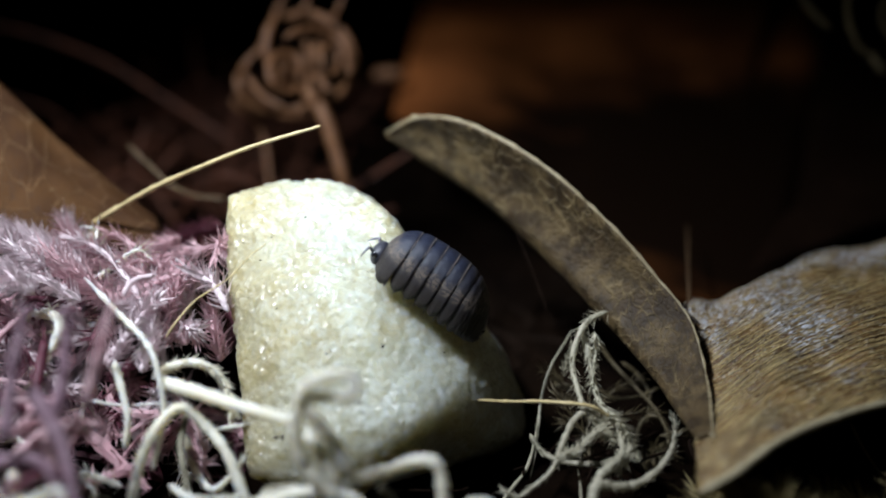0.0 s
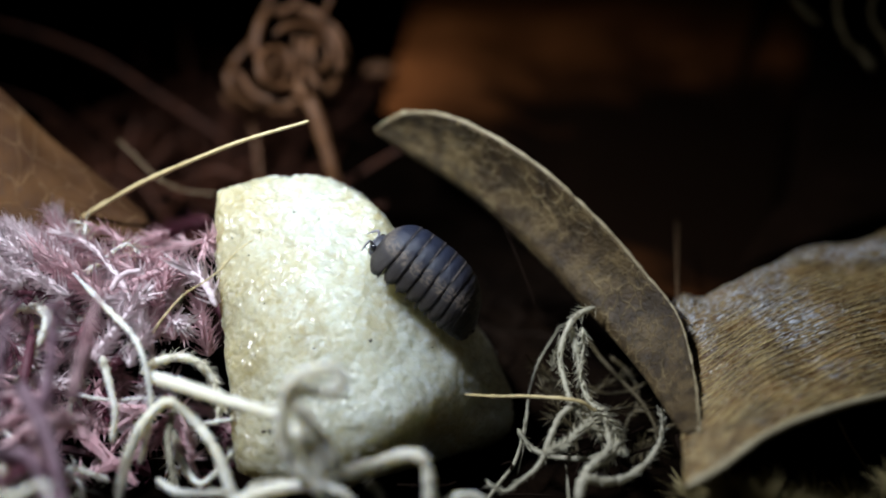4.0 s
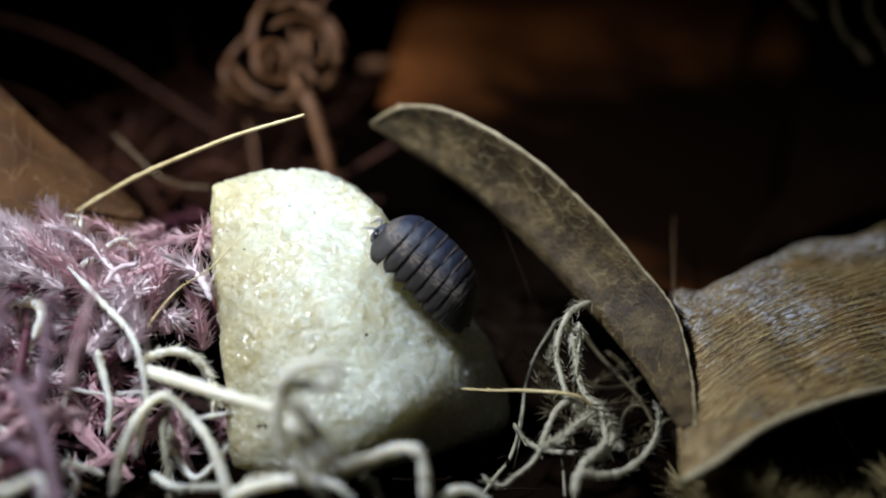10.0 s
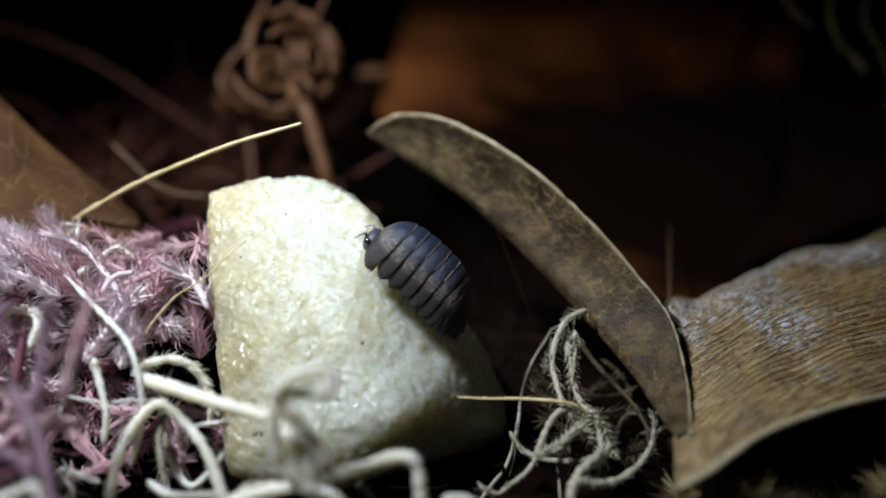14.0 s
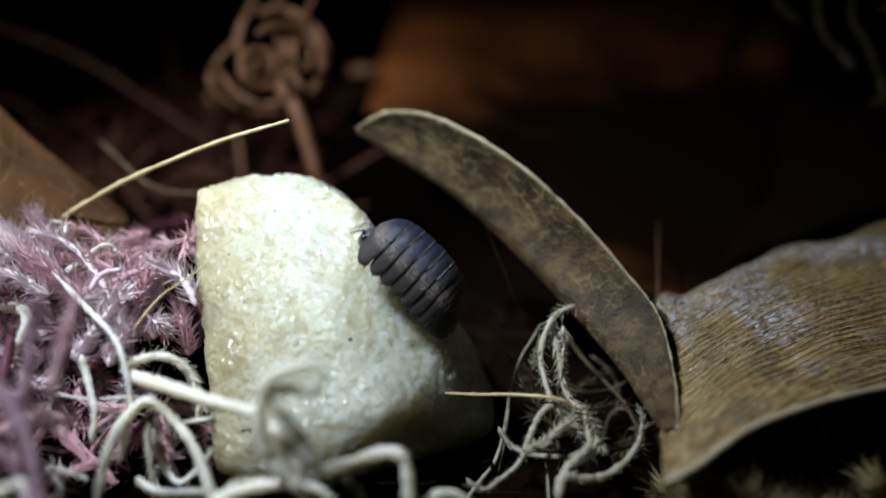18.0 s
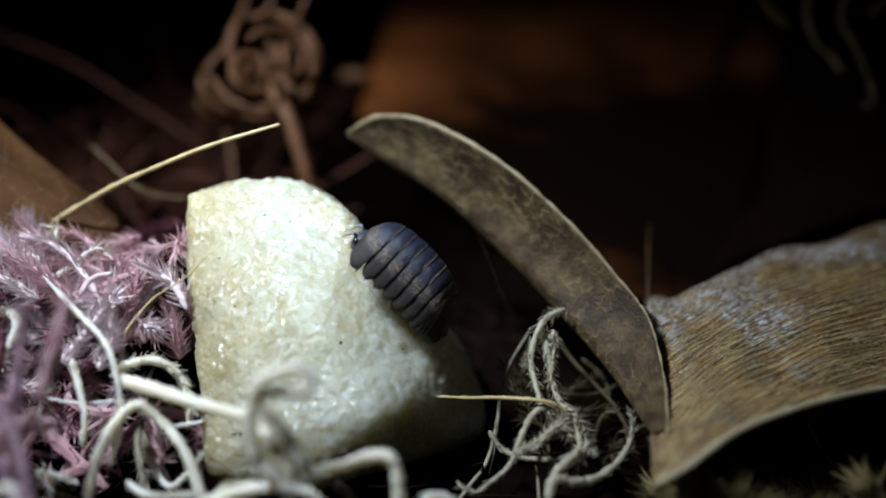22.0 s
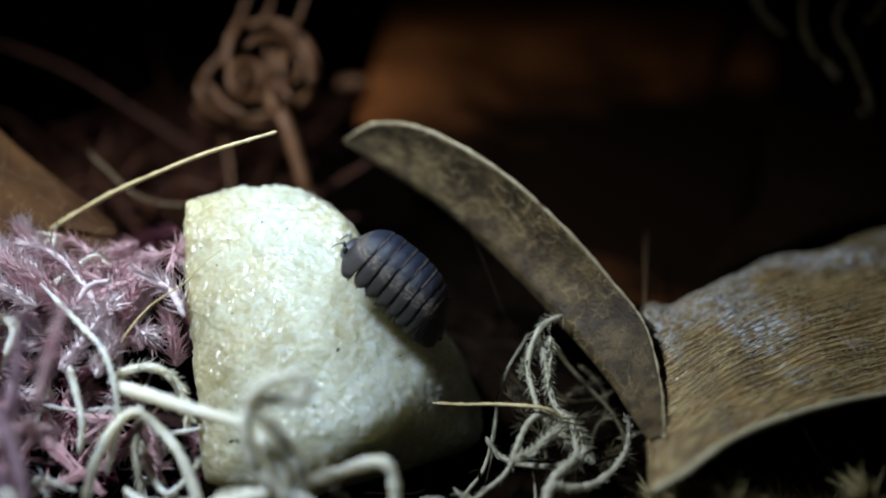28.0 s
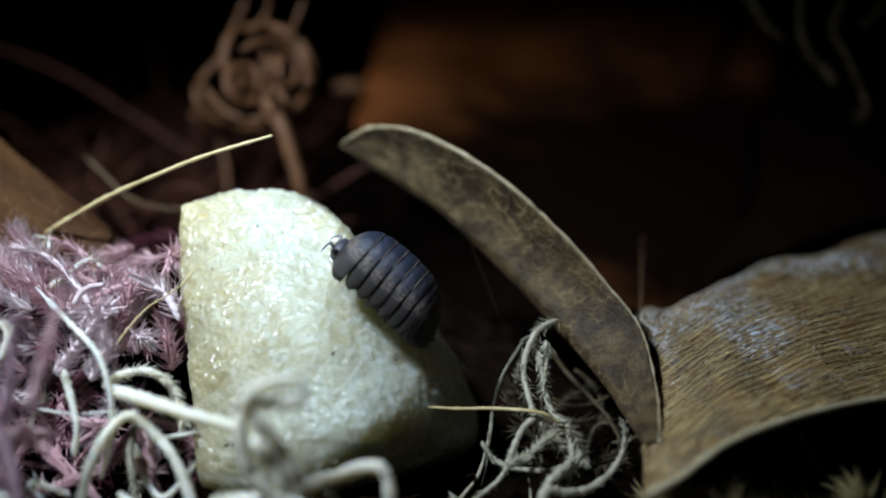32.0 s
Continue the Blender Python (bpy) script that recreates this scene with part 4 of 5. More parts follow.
def threads():
    strand("straw_stalk", "long thin straw-coloured stalk rising from the moss", "stalk", [(-32.08, 93.56, 12.42), (-30.53, 93.16, 13.96), (-27.83, 91.96, 16.13), (-23.52, 91.51, 18.77), (-19.10, 90.86, 20.98), (-14.88, 90.57, 22.77), (-9.65, 90.25, 24.49)], 0.27, straw_mat, tip=0.45, seed=1)
    strand("thin_fibre", "thin pale fibre bent over the potato edge", "fibre", [(-20.56, 78.76, 11.94), (-19.72, 79.29, 13.08), (-18.55, 80.83, 14.02), (-16.97, 80.80, 15.13), (-15.77, 81.46, 15.83), (-14.61, 82.68, 16.79), (-13.41, 83.54, 17.47)], 0.09, straw_mat, tip=0.4, seed=2)
    strand("thin_straw", "thin pale straw sticking out before the potato", "straw", [(2.58, 77.71, 7.32), (4.90, 77.65, 7.20), (7.44, 77.65, 7.20), (10.76, 77.10, 7.21), (12.29, 77.22, 6.28)], 0.12, straw_mat, tip=1.4, seed=3)
    strand("thin_thread", "thin dull yellow thread hanging in the shade", "thread", [(6.06, 93.16, 14.44), (6.85, 91.36, 12.93), (7.71, 89.47, 11.26), (8.46, 87.65, 9.70)], 0.05, litter_mat, tip=0.8, seed=4)
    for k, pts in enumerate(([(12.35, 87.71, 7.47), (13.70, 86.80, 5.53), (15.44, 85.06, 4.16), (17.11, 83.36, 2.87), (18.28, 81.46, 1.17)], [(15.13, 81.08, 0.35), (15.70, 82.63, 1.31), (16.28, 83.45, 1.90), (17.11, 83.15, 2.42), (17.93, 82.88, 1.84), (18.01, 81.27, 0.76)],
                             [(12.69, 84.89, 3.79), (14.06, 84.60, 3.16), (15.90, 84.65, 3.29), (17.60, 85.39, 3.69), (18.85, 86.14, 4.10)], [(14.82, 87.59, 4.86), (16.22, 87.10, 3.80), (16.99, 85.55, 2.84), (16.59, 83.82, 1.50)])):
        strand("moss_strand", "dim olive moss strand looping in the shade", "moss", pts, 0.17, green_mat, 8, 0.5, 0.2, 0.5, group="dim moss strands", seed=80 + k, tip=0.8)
    pale = "pale moss strands"

    def pl(pts, r, leaves=30, seed=0, material=pale_mat, length=0.62, spread=0.55, width=0.22, **kw):
        strand("moss_strand", "pale cream moss strand with tiny pointed leaflets", "moss", pts, r, material, leaves * 2, length, width, spread, group=pale, leaf_material=pale_leaf if material is pale_mat else None, seed=seed, **kw)

    pl([(-20.39, 74.98, 10.60), (-17.88, 73.42, 10.84), (-14.05, 70.81, 11.19), (-10.12, 68.65, 11.35)], 0.52, 6, 11, tip=0.9)
    pl([(-21.35, 67.75, 4.89), (-20.95, 70.47, 7.17), (-19.81, 72.34, 8.82), (-18.41, 73.20, 9.49), (-16.53, 72.56, 8.11), (-14.84, 70.80, 6.70), (-13.57, 68.65, 4.45)], 0.42, 90, 12, tip=0.9, length=0.7, spread=0.7)
    pl([(-21.48, 77.52, 9.29), (-20.22, 77.88, 10.05), (-18.34, 78.02, 10.35), (-16.67, 77.67, 9.60), (-15.79, 76.99, 8.16), (-15.54, 76.29, 6.64)], 0.36, 90, 13, length=0.9, spread=0.75)
    pl([(-27.08, 82.46, 15.14), (-23.77, 79.47, 13.46), (-21.08, 75.93, 12.97), (-19.96, 73.91, 11.01), (-19.80, 72.69, 8.40), (-20.52, 71.38, 5.58)], 0.24, 0, 14, tip=0.8)
    pl([(-6.35, 64.49, 7.21), (-7.40, 64.58, 8.57), (-8.80, 64.83, 10.27), (-9.35, 65.18, 12.19), (-9.22, 65.66, 14.41), (-8.62, 65.73, 15.75), (-7.33, 65.60, 16.65), (-5.92, 65.62, 16.72), (-5.28, 65.35, 16.15)], 0.42, 34, 15, tip=0.8, length=0.7, spread=1.0)
    pl([(-9.28, 66.75, 14.37), (-8.94, 66.93, 13.58), (-7.46, 66.56, 11.62), (-6.50, 65.84, 10.10), (-5.77, 65.82, 8.88), (-4.03, 66.34, 8.83), (-2.18, 66.60, 9.41), (-0.92, 66.66, 9.55), (-0.17, 66.32, 8.84), (0.06, 65.29, 6.62)], 0.46, 30, 16, tip=0.95)
    pl([(-5.21, 65.41, 16.28), (-5.63, 65.11, 15.63), (-6.67, 65.42, 15.11), (-7.97, 65.92, 14.97), (-9.22, 65.74, 14.58)], 0.38, 46, 35, tip=0.7, length=0.8, spread=1.1)
    pl([(-8.89, 66.64, 11.78), (-8.01, 66.13, 10.69), (-7.20, 65.49, 9.33), (-6.58, 64.82, 6.74)], 0.50, 8, 17, tip=0.9)
    pl([(-23.74, 76.32, 11.44), (-23.53, 75.94, 10.63), (-22.99, 74.86, 9.49), (-22.54, 73.73, 8.25), (-22.70, 72.89, 6.46)], 0.3, 8, 30, tip=0.8)
    pl([(-18.55, 74.07, 6.63), (-18.06, 73.13, 4.59), (-16.52, 71.59, 3.67), (-14.94, 71.66, 4.99), (-13.73, 71.89, 6.66)], 0.3, 20, 18)
    pl([(-13.13, 65.30, 6.50), (-10.83, 65.26, 7.62), (-8.00, 65.01, 8.30), (-5.80, 64.83, 7.94), (-4.70, 64.41, 7.05)], 0.5, 30, 19)
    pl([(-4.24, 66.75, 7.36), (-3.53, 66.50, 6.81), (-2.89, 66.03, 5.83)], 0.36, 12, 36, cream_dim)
    pl([(0.80, 65.94, 5.67), (1.86, 66.70, 6.12), (3.08, 67.14, 5.89), (4.30, 66.83, 5.24)], 0.4, 16, 37)
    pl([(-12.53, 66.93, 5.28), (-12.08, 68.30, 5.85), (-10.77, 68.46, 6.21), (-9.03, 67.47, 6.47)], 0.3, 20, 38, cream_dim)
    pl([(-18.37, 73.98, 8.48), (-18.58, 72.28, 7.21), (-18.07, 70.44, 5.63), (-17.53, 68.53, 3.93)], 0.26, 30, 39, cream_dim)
    pl([(-25.78, 75.29, 8.84), (-23.33, 75.11, 8.48), (-20.88, 75.15, 8.60), (-18.43, 75.18, 8.68)], 0.14, 0, 40)
    pl([(-17.40, 74.27, 6.76), (-15.77, 74.39, 7.03), (-14.01, 74.50, 7.29)], 0.2, 6, 42)
    pl([(-19.14, 70.19, 5.09), (-17.54, 68.98, 4.88), (-15.39, 68.12, 5.42), (-13.29, 67.32, 6.10)], 0.3, 40, 43)
    pl([(12.97, 84.91, 10.95), (11.57, 84.21, 10.62), (10.58, 83.23, 9.70), (10.05, 81.96, 8.15), (10.19, 79.91, 7.31), (10.58, 77.95, 6.67), (11.24, 77.21, 6.25)], 0.24, 52, 21, spur_mat, width=0.17, length=0.96, spread=0.85, tip=0.9)
    pl([(10.96, 84.39, 9.81), (11.26, 83.33, 8.73), (11.60, 82.04, 7.14), (11.98, 79.82, 5.94), (12.77, 78.06, 5.70), (13.60, 76.72, 5.21), (13.83, 75.41, 4.75), (13.10, 74.08, 4.27), (11.96, 73.35, 3.89)], 0.24, 79, 22, spur_mat, width=0.17, length=1.02, spread=0.8, tip=1.0)
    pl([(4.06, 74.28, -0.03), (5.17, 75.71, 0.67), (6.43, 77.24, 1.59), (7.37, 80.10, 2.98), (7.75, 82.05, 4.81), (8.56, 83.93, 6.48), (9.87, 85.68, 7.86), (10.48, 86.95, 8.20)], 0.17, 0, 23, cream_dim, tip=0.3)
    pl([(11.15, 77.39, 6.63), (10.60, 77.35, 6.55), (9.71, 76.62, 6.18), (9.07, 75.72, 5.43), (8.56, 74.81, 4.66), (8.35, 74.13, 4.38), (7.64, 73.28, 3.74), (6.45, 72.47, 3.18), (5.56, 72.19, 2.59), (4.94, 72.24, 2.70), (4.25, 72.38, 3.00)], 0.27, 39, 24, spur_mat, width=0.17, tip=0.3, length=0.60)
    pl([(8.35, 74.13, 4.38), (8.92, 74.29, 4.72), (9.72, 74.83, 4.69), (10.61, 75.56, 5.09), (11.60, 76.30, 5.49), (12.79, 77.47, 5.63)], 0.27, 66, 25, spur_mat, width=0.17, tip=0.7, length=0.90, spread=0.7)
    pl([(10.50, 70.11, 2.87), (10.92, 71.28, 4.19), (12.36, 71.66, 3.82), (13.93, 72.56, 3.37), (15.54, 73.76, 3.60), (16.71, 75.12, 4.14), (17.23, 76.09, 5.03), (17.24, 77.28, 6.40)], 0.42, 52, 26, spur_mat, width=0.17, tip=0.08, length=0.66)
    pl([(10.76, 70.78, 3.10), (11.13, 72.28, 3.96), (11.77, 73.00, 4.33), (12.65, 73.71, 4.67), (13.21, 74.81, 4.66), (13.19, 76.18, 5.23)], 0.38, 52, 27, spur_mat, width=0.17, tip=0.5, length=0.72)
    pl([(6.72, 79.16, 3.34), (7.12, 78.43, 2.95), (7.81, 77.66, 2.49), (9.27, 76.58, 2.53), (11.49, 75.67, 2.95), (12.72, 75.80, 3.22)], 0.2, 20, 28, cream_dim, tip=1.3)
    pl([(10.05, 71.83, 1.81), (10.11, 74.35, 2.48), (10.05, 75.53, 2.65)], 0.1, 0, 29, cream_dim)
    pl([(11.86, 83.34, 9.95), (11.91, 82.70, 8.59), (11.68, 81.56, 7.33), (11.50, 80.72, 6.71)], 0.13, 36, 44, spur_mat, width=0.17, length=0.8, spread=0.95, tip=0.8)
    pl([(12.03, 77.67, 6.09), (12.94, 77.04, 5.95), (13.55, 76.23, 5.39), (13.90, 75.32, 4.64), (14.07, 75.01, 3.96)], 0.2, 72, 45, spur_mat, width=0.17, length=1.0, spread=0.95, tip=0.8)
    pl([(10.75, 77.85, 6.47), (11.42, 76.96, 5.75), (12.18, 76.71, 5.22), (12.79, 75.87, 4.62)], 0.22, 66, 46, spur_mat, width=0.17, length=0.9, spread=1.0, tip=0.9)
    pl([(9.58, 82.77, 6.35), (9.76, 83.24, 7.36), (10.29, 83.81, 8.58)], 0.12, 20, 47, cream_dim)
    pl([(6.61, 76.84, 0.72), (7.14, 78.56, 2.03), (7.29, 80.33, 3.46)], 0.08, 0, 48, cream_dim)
    strand("moss_strand", "mauve pink moss stem, smooth and curved", "moss", [(-26.58, 67.03, 15.19), (-24.68, 65.39, 12.85), (-23.66, 63.91, 10.86), (-22.94, 62.14, 8.25)], 0.55, mauve_mat, 0, group="pink moss strands", seed=31, tip=0.8)
    strand("moss_strand", "mauve pink moss stem, smooth and curved", "moss", [(-29.46, 63.83, 10.69), (-26.95, 64.18, 11.44), (-24.99, 63.88, 10.79), (-24.02, 62.70, 8.26)], 0.5, mauve_mat, 0, group="pink moss strands", seed=32, tip=0.8)


def knot():
    base = thing("curly_tendril", "tangled brown curly tendril on an upright stalk", "tendril")
    for k, (pts, r, tip) in enumerate((
        ([(-16.63, 122.76, 25.62), (-17.56, 120.44, 24.06), (-17.67, 118.83, 22.18), (-16.86, 118.61, 20.21), (-15.46, 119.27, 18.24), (-13.29, 119.84, 16.74), (-11.20, 120.03, 17.16), (-9.59, 119.62, 19.04), (-8.90, 119.11, 21.37), (-9.54, 119.41, 23.50), (-11.30, 120.78, 24.86), (-13.75, 122.60, 25.32), (-15.92, 123.60, 24.71)], 0.5, 0.9),
        ([(-20.43, 119.35, 19.51), (-19.78, 119.52, 21.10), (-18.42, 120.94, 22.35), (-17.73, 123.29, 23.90), (-17.07, 125.08, 25.24), (-16.23, 125.81, 27.13)], 0.36, 0.8),
        ([(-15.42, 115.48, 24.64), (-13.99, 116.96, 25.04), (-12.21, 118.37, 24.68), (-10.59, 118.67, 23.92), (-9.40, 117.33, 22.69), (-9.16, 115.11, 21.39)], 0.36, 0.9),
        ([(-14.40, 116.19, 20.48), (-14.14, 118.01, 21.09), (-14.87, 118.89, 21.88), (-16.01, 118.20, 22.31), (-16.85, 116.49, 22.10), (-16.98, 114.93, 21.19), (-16.34, 114.57, 19.93), (-15.07, 115.60, 19.15), (-14.24, 117.22, 19.35)], 0.42, 0.9),
        ([(-15.86, 116.57, 21.27), (-15.37, 118.06, 21.19), (-14.98, 118.22, 20.44), (-15.33, 117.11, 19.96), (-16.02, 115.77, 20.59)], 0.4, 0.7),
        ([(-11.58, 114.26, 22.08), (-11.77, 116.06, 23.15), (-11.32, 117.80, 23.47), (-10.58, 118.15, 22.80), (-10.40, 116.86, 21.67), (-10.81, 114.98, 21.08), (-11.48, 114.03, 21.70)], 0.3, 0.9),
        ([(-14.06, 120.31, 23.23), (-13.52, 120.04, 21.91), (-13.18, 118.46, 20.73), (-13.35, 116.36, 19.73), (-12.68, 114.89, 18.75)], 0.36, 0.9),
        ([(-20.90, 119.55, 19.91), (-20.57, 118.32, 18.52), (-19.21, 118.37, 16.83), (-16.77, 119.37, 15.54), (-13.99, 120.39, 15.21), (-12.22, 120.53, 15.91)], 0.4, 0.8),
        ([(-20.78, 120.48, 20.36), (-19.33, 118.73, 19.10), (-17.63, 116.64, 18.11), (-14.93, 115.50, 17.56), (-12.57, 116.10, 17.72)], 0.36, 0.8),
        ([(-21.56, 119.01, 17.40), (-20.68, 119.29, 15.93), (-19.64, 120.41, 14.82), (-19.09, 120.86, 13.55), (-18.45, 119.53, 11.41), (-17.89, 116.86, 8.80)], 0.34, 0.8),
        ([(-14.47, 121.43, 25.61), (-13.65, 122.27, 26.67), (-13.09, 122.11, 28.54)], 0.3, 0.6),
        ([(-11.29, 118.40, 25.24), (-10.54, 120.40, 26.22), (-9.79, 121.76, 28.06)], 0.3, 0.6),
        ([(-12.60, 121.62, 22.89), (-13.06, 119.72, 21.31), (-12.33, 117.48, 19.97), (-11.34, 116.24, 19.20)], 0.34, 0.9))):
        geo = Geo()
        tube(geo, pts, r, tip, n=6, rough=0.06, seed=k)
        part("curl", geo, knot_mat, base)
    geo = Geo()
    tube(geo, [(-13.88, 116.86, 19.00), (-12.53, 115.82, 18.05), (-11.52, 114.52, 16.55), (-10.73, 113.45, 14.27), (-9.94, 112.27, 11.74), (-9.58, 112.42, 9.57)], 0.72, 0.95, n=6, rough=0.06, seed=30)
    part("stalk", geo, knot_mat, base, "thick upright stalk")


threads()
knot()


def sprig(pts, radius, material, leaves, seed, length=1.6, width=0.36, spread=0.85, label="", group="pink moss sprigs"):
    return strand("moss_sprig", label, "moss", pts, radius, material, int(leaves * 4.0), length * 0.95, width * 0.5, spread, tip=0.2, group=group, seed=seed)


def moss():
    lilac, rose, wine = "whitish lilac moss sprig with spiky leaflets", "dusty pink moss sprig with spiky leaflets", "dark wine-red moss sprig, drooping"
    sprig([(-27.85, 89.45, 13.58), (-29.66, 90.63, 14.91), (-31.48, 91.83, 16.30)], 0.3, pale_pink, 34, 41, label=lilac)
    sprig([(-23.26, 85.89, 13.05), (-25.49, 86.76, 13.72), (-27.65, 87.44, 13.99), (-30.58, 87.70, 14.56)], 0.36, pink_mat, 80, 42, label=rose)
    sprig([(-25.65, 82.63, 13.14), (-27.52, 83.51, 13.85), (-30.07, 84.44, 14.65)], 0.32, pink_mat, 56, 43, label=rose)
    sprig([(-19.60, 81.20, 10.08), (-20.86, 83.00, 11.57), (-20.82, 84.91, 13.29), (-20.23, 86.31, 13.93)], 0.36, pink_mat, 64, 44, label=rose)
    sprig([(-16.32, 83.27, 12.16), (-17.50, 84.46, 13.52), (-19.14, 85.28, 14.09), (-20.24, 85.15, 13.81)], 0.3, pale_pink, 30, 45, label=lilac)
    sprig([(-30.66, 88.65, 14.21), (-33.39, 89.07, 15.12), (-37.03, 89.53, 16.11)], 0.42, pale_pink, 70, 46, label=lilac)
    sprig([(-32.60, 87.36, 13.82), (-34.85, 87.93, 15.05), (-37.11, 88.12, 15.45)], 0.42, pale_pink, 60, 47, label=lilac)
    sprig([(-24.82, 77.88, 10.05), (-23.62, 79.64, 11.45), (-22.30, 81.50, 13.09), (-21.70, 81.81, 13.75)], 0.3, pale_pink, 40, 48, label=lilac)
    sprig([(-27.31, 63.82, 13.04), (-27.24, 66.48, 16.36), (-26.87, 69.10, 19.62)], 0.5, mauve_mat, 24, 49, label="dull mauve moss sprig, drooping")
    sprig([(-24.77, 66.12, 13.22), (-24.50, 68.67, 16.33), (-24.96, 70.87, 18.69)], 0.45, mauve_mat, 20, 50, label="dull mauve moss sprig, drooping")
    sprig([(-22.66, 65.57, 14.42), (-21.52, 66.80, 18.23), (-20.52, 68.82, 21.38)], 0.42, pink_mat, 16, 51, label=rose)
    sprig([(-17.19, 81.52, 8.40), (-17.82, 83.32, 9.90), (-18.36, 85.14, 11.43)], 0.32, pink_mat, 50, 52, label=rose)
    sprig([(-21.54, 91.04, 14.62), (-23.86, 90.65, 13.78), (-25.95, 90.45, 13.36)], 0.34, pink_mat, 60, 53, label=rose)
    sprig([(-18.42, 93.26, 14.65), (-20.55, 93.06, 14.22), (-22.92, 92.76, 13.58)], 0.34, wine_mat, 60, 54, label=wine)
    sprig([(-30.40, 83.76, 15.56), (-32.12, 84.16, 16.42), (-34.21, 85.62, 17.18), (-36.34, 86.68, 17.09)], 0.4, pale_pink, 60, 55, label=lilac)
    sprig([(-27.96, 85.56, 14.69), (-30.93, 87.02, 15.47), (-33.50, 88.46, 16.19), (-34.85, 88.62, 16.52)], 0.36, pale_pink, 60, 56, label=lilac)
    sprig([(-30.25, 80.17, 14.97), (-31.92, 80.70, 16.11), (-34.39, 81.96, 16.43)], 0.4, pale_pink, 50, 57, label=lilac)
    sprig([(-19.81, 83.37, 12.36), (-21.67, 84.18, 12.92), (-23.30, 83.55, 12.75), (-23.70, 82.12, 12.04)], 0.34, pale_pink, 50, 58, label=lilac)
    sprig([(-22.31, 77.70, 9.67), (-21.93, 78.75, 10.75), (-21.50, 79.64, 11.45), (-21.92, 80.61, 12.36)], 0.3, pale_pink, 40, 59, label=lilac)
    strand("moss_sprig", rose, "moss", [(-20.94, 80.41, 10.41), (-21.06, 81.58, 11.72), (-20.75, 82.75, 13.05), (-20.09, 83.93, 14.40)], 0.3, pink_mat, 54, 1.3, 0.34, 0.65, tip=0.3, group="pink moss sprigs", seed=60)
    strand("moss_sprig", lilac, "moss", [(-25.14, 78.11, 10.16), (-23.82, 79.29, 11.52), (-22.69, 80.40, 12.73), (-21.98, 80.94, 13.88)], 0.34, pale_pink, 46, 1.5, 0.4, 0.8, tip=0.3, group="pink moss sprigs", seed=61)
    strand("moss_sprig", "whitish lilac moss stem, curled at its tip", "moss", [(-23.96, 81.12, 14.26), (-23.63, 81.93, 14.80), (-23.00, 82.59, 15.05), (-21.98, 82.66, 15.20)], 0.26, pale_pink, 8, 0.6, 0.3, 0.5, tip=0.7, group="pink moss sprigs", seed=62)
    strand("moss_sprig", lilac, "moss", [(-16.43, 82.37, 12.29), (-17.40, 83.55, 13.62), (-18.81, 84.45, 14.34), (-19.77, 84.56, 14.57)], 0.3, pale_pink, 30, 1.6, 0.45, 0.7, tip=0.3, group="pink moss sprigs", seed=63)
    sprig([(-27.62, 84.59, 14.54), (-30.58, 86.06, 15.29), (-33.14, 87.39, 15.75), (-34.92, 87.55, 16.06)], 0.4, pale_pink, 60, 64, label=lilac)
    sprig([(-29.35, 86.87, 14.67), (-31.69, 88.35, 15.46), (-34.08, 89.56, 15.66), (-36.12, 89.72, 15.98)], 0.4, pale_pink, 60, 65, label=lilac)
    sprig([(-27.13, 80.99, 13.94), (-29.58, 82.43, 14.63), (-32.07, 83.70, 14.96), (-33.80, 83.98, 15.54)], 0.36, pale_pink, 50, 66, label=lilac)
    sprig([(-23.30, 85.38, 13.92), (-26.00, 86.67, 14.28), (-28.99, 88.15, 15.07), (-30.44, 89.64, 15.88)], 0.34, pink_mat, 60, 67, length=2.0, label=rose)
    sprig([(-24.88, 81.87, 13.49), (-27.32, 83.51, 14.59), (-29.37, 84.87, 15.13), (-31.02, 86.06, 15.29)], 0.34, pink_mat, 60, 68, length=2.0, label=rose)
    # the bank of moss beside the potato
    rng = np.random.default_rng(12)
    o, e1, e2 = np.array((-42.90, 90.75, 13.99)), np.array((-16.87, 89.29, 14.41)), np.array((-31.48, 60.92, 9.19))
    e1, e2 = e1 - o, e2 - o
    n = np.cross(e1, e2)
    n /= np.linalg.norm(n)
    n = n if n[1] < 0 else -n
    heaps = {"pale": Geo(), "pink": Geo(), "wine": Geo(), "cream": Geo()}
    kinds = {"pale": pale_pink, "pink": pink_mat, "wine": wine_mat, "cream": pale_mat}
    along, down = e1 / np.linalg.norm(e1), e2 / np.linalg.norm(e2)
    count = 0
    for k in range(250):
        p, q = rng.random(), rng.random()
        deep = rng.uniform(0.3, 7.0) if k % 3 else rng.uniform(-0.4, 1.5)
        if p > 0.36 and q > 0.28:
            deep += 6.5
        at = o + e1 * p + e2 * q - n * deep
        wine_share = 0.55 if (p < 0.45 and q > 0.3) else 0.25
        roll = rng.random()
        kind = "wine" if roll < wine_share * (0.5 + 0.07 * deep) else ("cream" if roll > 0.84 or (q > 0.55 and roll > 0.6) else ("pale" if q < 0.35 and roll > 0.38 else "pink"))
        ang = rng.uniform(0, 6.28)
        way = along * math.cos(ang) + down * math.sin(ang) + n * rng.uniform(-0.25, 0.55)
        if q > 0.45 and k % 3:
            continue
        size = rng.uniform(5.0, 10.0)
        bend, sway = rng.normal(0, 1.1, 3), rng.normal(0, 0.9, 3)
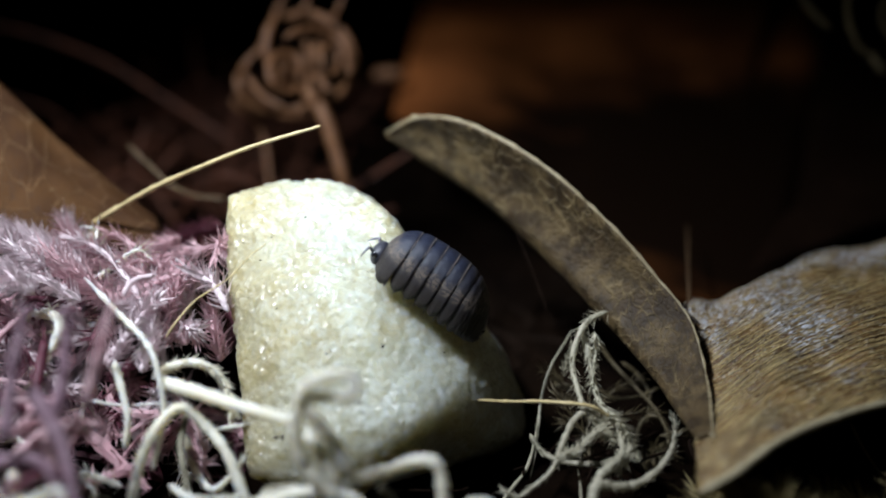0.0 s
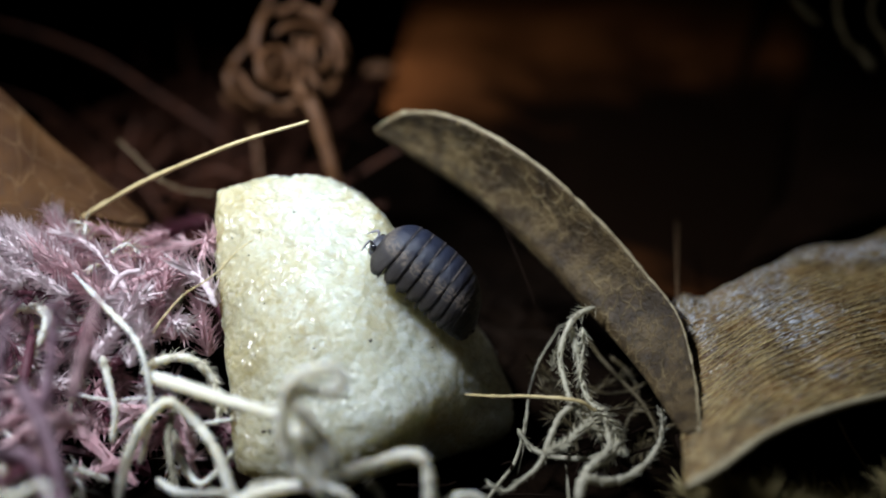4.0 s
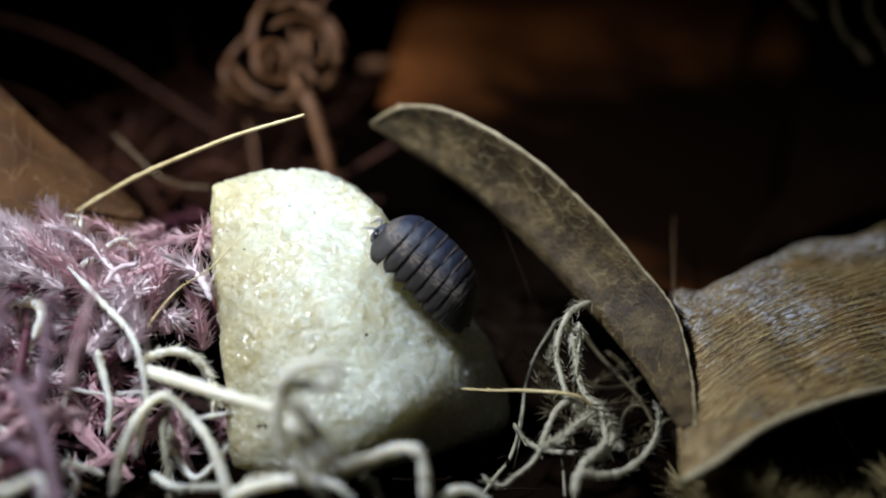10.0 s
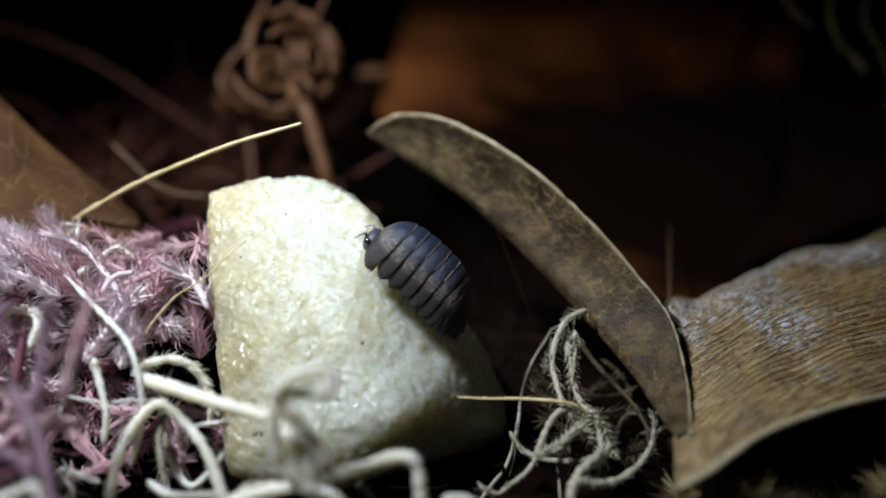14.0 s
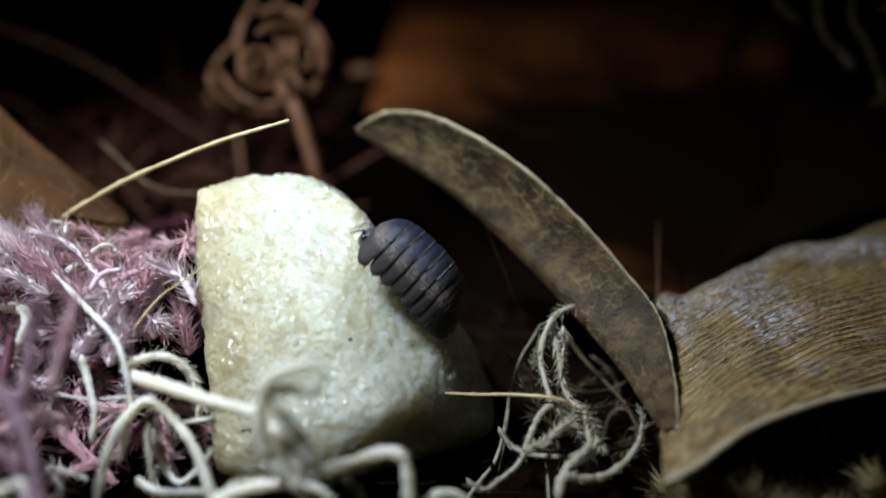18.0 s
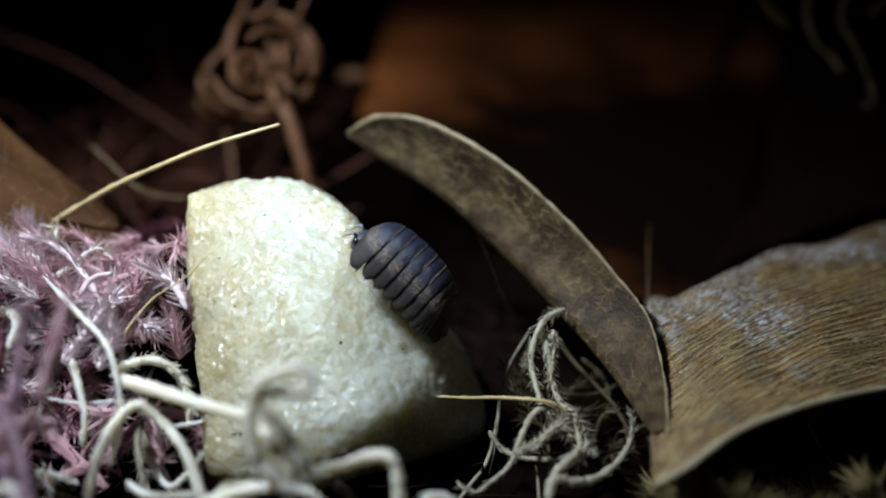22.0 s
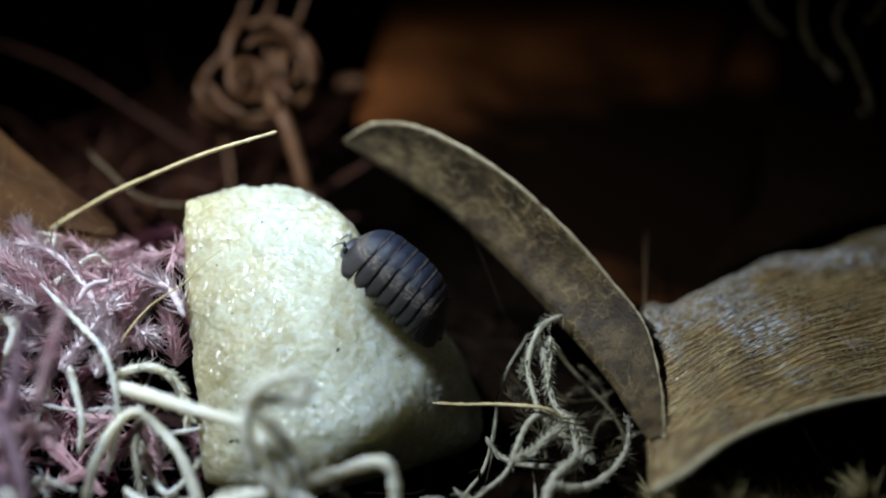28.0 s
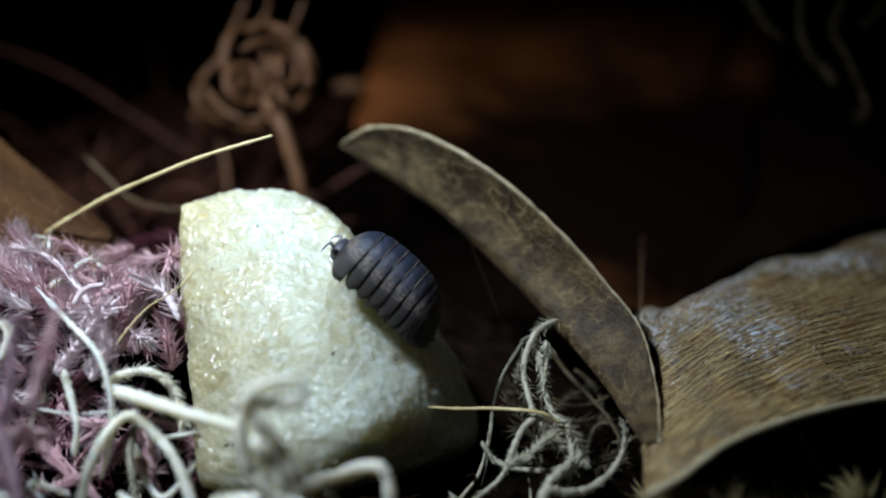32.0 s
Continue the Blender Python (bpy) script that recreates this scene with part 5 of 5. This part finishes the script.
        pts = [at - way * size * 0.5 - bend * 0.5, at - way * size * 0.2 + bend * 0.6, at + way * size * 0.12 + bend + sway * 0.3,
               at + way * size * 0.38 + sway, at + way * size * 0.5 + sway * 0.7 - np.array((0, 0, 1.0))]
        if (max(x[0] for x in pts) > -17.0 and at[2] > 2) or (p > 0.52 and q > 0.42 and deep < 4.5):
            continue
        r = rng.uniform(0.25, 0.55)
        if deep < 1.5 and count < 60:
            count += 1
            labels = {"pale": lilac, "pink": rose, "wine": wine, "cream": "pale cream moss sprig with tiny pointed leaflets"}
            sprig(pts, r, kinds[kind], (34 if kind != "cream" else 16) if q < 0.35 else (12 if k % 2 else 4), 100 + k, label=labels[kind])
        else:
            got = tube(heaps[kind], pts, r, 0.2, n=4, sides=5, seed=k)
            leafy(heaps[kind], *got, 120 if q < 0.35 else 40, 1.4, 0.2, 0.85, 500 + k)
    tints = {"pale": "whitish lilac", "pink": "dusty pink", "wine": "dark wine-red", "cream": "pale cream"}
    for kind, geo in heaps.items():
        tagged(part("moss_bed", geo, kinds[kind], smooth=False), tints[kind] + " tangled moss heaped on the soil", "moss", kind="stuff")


def undergrowth():
    """Dim moss under and behind the leaves, and coconut fibres at the back."""
    rng = np.random.default_rng(21)
    label = "dim olive moss sprig in the shade"
    for k in range(64):
        if k < 54:
            root = np.array((rng.uniform(20, 40), rng.uniform(65.5, 71), rng.uniform(-2, 2)))
            way = np.array((rng.uniform(-0.7, 0.7), rng.uniform(-0.5, 0.3), rng.uniform(0.35, 0.9)))
            size = rng.uniform(4, 8)
        else:
            root = np.array((14.68, 81.84, 1.99)) + np.array((rng.uniform(-5, 4.5), rng.uniform(-2, 5), rng.uniform(-4, 1)))
            way = np.array((rng.uniform(-1, 1), rng.uniform(-0.4, 0.4), rng.uniform(0.2, 1.0)))
            size = rng.uniform(4, 7)
        bend = rng.normal(0, 0.7, 3)
        pts = [root, root + way * size * 0.35 + bend, root + way * size * 0.7 + bend * 0.6, root + way * size - np.array((0, 0, 0.6))]
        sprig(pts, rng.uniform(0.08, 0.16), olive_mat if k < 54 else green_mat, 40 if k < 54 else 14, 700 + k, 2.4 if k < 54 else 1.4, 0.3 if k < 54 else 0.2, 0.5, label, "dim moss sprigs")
    strand("thin_thread", "thin brown thread hanging under the broad leaf", "thread", [(30.10, 76.05, 6.37), (30.86, 75.39, 4.98), (31.78, 74.77, 3.66), (33.17, 73.88, 1.77)], 0.1, rim_brown, seed=64, tip=0.8)
    for k in range(170):
        root = np.array((rng.uniform(-48, -13), rng.uniform(114, 160), rng.uniform(0, 5)))
        way = np.array((rng.uniform(-1, 1), rng.uniform(-0.5, 0.5), rng.uniform(-0.1, 0.7)))
        size = rng.uniform(6, 18)
        bend = rng.normal(0, 2.0, 3)
        fibre = Geo()
        tube(fibre, [root, root + way * size * 0.4 + bend, root + way * size * 0.8 + bend * 0.4, root + way * size], rng.uniform(0.15, 0.45), 0.5, n=4, sides=5, seed=k)
        tagged(part("coco_fibre", fibre, fibre_dark), "reddish-brown coconut fibre lying loose on dark soil", "fibre", "coconut fibres")
    for k in range(120):
        root = np.array((rng.uniform(-14, 26), rng.uniform(74, 112), rng.uniform(-0.5, 1.5)))
        way = np.array((rng.uniform(-1, 1), rng.uniform(-1, 1), rng.uniform(-0.1, 0.3)))
        size = rng.uniform(3, 9)
        bend = rng.normal(0, 0.8, 3)
        rootlet = Geo()
        tube(rootlet, [root, root + way * size * 0.4 + bend, root + way * size], rng.uniform(0.06, 0.2), 0.5, n=4, sides=5, seed=k)
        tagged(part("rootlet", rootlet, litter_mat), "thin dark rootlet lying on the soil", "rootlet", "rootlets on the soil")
    strand("brown_root", "dull brown root lying at the back", "root", [(-54.55, 134.22, 22.04), (-45.71, 133.37, 20.21), (-37.50, 132.04, 17.35), (-30.11, 128.31, 14.08), (-22.92, 124.58, 10.82)], 0.36, fibre_dark, seed=61, tip=0.7)
    strand("grey_thread", "thin grey thread behind the straw stalk", "thread", [(-29.58, 107.48, 16.74), (-27.38, 105.76, 15.42), (-25.17, 104.03, 14.09), (-22.83, 103.59, 13.14), (-19.97, 103.46, 12.86)], 0.11, rim_brown, seed=62, tip=0.7)
    chip = thing("bark_chip", "small tan chip of bark lying at the back", "bark")
    part("chip", ball(2.0, 0.9, 0.75, (-6.15, 136.34, 14.74), 3, 0.3), knot_mat, chip)
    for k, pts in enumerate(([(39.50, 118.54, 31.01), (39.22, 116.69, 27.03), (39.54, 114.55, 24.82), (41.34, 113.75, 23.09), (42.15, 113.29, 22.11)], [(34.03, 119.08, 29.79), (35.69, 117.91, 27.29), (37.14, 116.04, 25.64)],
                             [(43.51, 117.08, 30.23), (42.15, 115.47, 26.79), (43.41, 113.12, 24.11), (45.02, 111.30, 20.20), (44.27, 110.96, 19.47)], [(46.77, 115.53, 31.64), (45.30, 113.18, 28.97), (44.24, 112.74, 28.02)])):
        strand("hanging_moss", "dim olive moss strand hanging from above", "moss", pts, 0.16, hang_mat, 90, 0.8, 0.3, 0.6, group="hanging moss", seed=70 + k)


moss()
undergrowth()


def motions():
    walk(bug, [
        (0, bug_pose((-1.32, 82.77, 14.40), (-0.829, 0.236, 0.507), (0.485, -0.150, 0.862))),
        (1, bug_pose((-1.24, 82.82, 14.57), (-0.759, 0.275, 0.590), (0.564, -0.175, 0.807))),
        (3, bug_pose((-0.96, 82.76, 14.34), (-0.787, 0.261, 0.559), (0.534, -0.165, 0.829))),
        (6, bug_pose((-0.83, 82.61, 14.72), (-0.750, 0.280, 0.600), (0.573, -0.179, 0.800))),
        (9, bug_pose((-0.61, 82.84, 14.59), (-0.733, 0.287, 0.616), (0.589, -0.185, 0.787))),
        (13, bug_pose((-0.82, 82.99, 14.74), (-0.749, 0.280, 0.601), (0.574, -0.179, 0.799))),
        (17, bug_pose((-0.55, 82.89, 14.73), (-0.707, 0.299, 0.641), (0.613, -0.194, 0.766))),
        (21, bug_pose((-0.28, 82.53, 14.73), (-0.715, 0.296, 0.634), (0.606, -0.192, 0.772))),
        (24, bug_pose((-0.45, 82.72, 15.04), (-0.680, 0.310, 0.664), (0.635, -0.204, 0.745))),
        (28, bug_pose((-0.68, 82.41, 14.90), (-0.744, 0.282, 0.605), (0.578, -0.181, 0.796))),
        (29, bug_pose((-0.67, 82.67, 15.10), (-0.704, 0.300, 0.644), (0.615, -0.195, 0.764))),
        (31, bug_pose((-0.87, 82.56, 14.99), (-0.724, 0.291, 0.625), (0.597, -0.188, 0.780))),
        (32, bug_pose((-0.97, 82.60, 15.02), (-0.753, 0.278, 0.597), (0.570, -0.178, 0.802))),
    ])
    nod = ((0, 0.15, 4), (1, 0.15, 4), (3, -0.1, -4), (6, -0.1, -2), (9, -0.2, -6), (13, 0.05, 2), (17, -0.15, -4), (21, -0.2, -6), (24, 0.05, 2), (28, -0.1, -2), (29, 0.15, 4), (31, 0.05, 2), (32, 0.05, 2))
    rest = bug_head.location.copy()
    walk(bug_head, [(t, Matrix.Translation(rest + Vector((dx * MM, 0, 0))) @ pose(0, 0, 0, 0, ry, 0)) for t, dx, ry in nod])
    near = ((0, 0, 0), (1, 0, 5), (3, 15, 20), (5.5, -10, 0), (6, -25, -10), (9, -40, 0), (13, -10, 5), (17, -10, 0), (21, -15, -5), (24, -5, 10), (28, -10, 0), (29, -5, 5), (31, 0, 0), (32, 5, -5))
    off = ((0, -30, 0), (1, -35, 0), (3, 0, 20), (5.5, -70, -15), (6, -85, -20), (6.5, -60, -10), (9, 0, 10), (13, -20, 0), (17, 0, 10), (21, 0, 15), (24, -25, 0), (28, 0, 10), (29, -55, -10), (30, -20, 0), (31, -20, 0), (32, -15, 0))
    for feeler, turns in zip(bug_feelers, (near, off)):
        root = feeler.location.copy()
        walk(feeler, [(t, Matrix.Translation(root) @ pose(0, 0, 0, 0, ry, rz)) for t, ry, rz in turns])


motions()
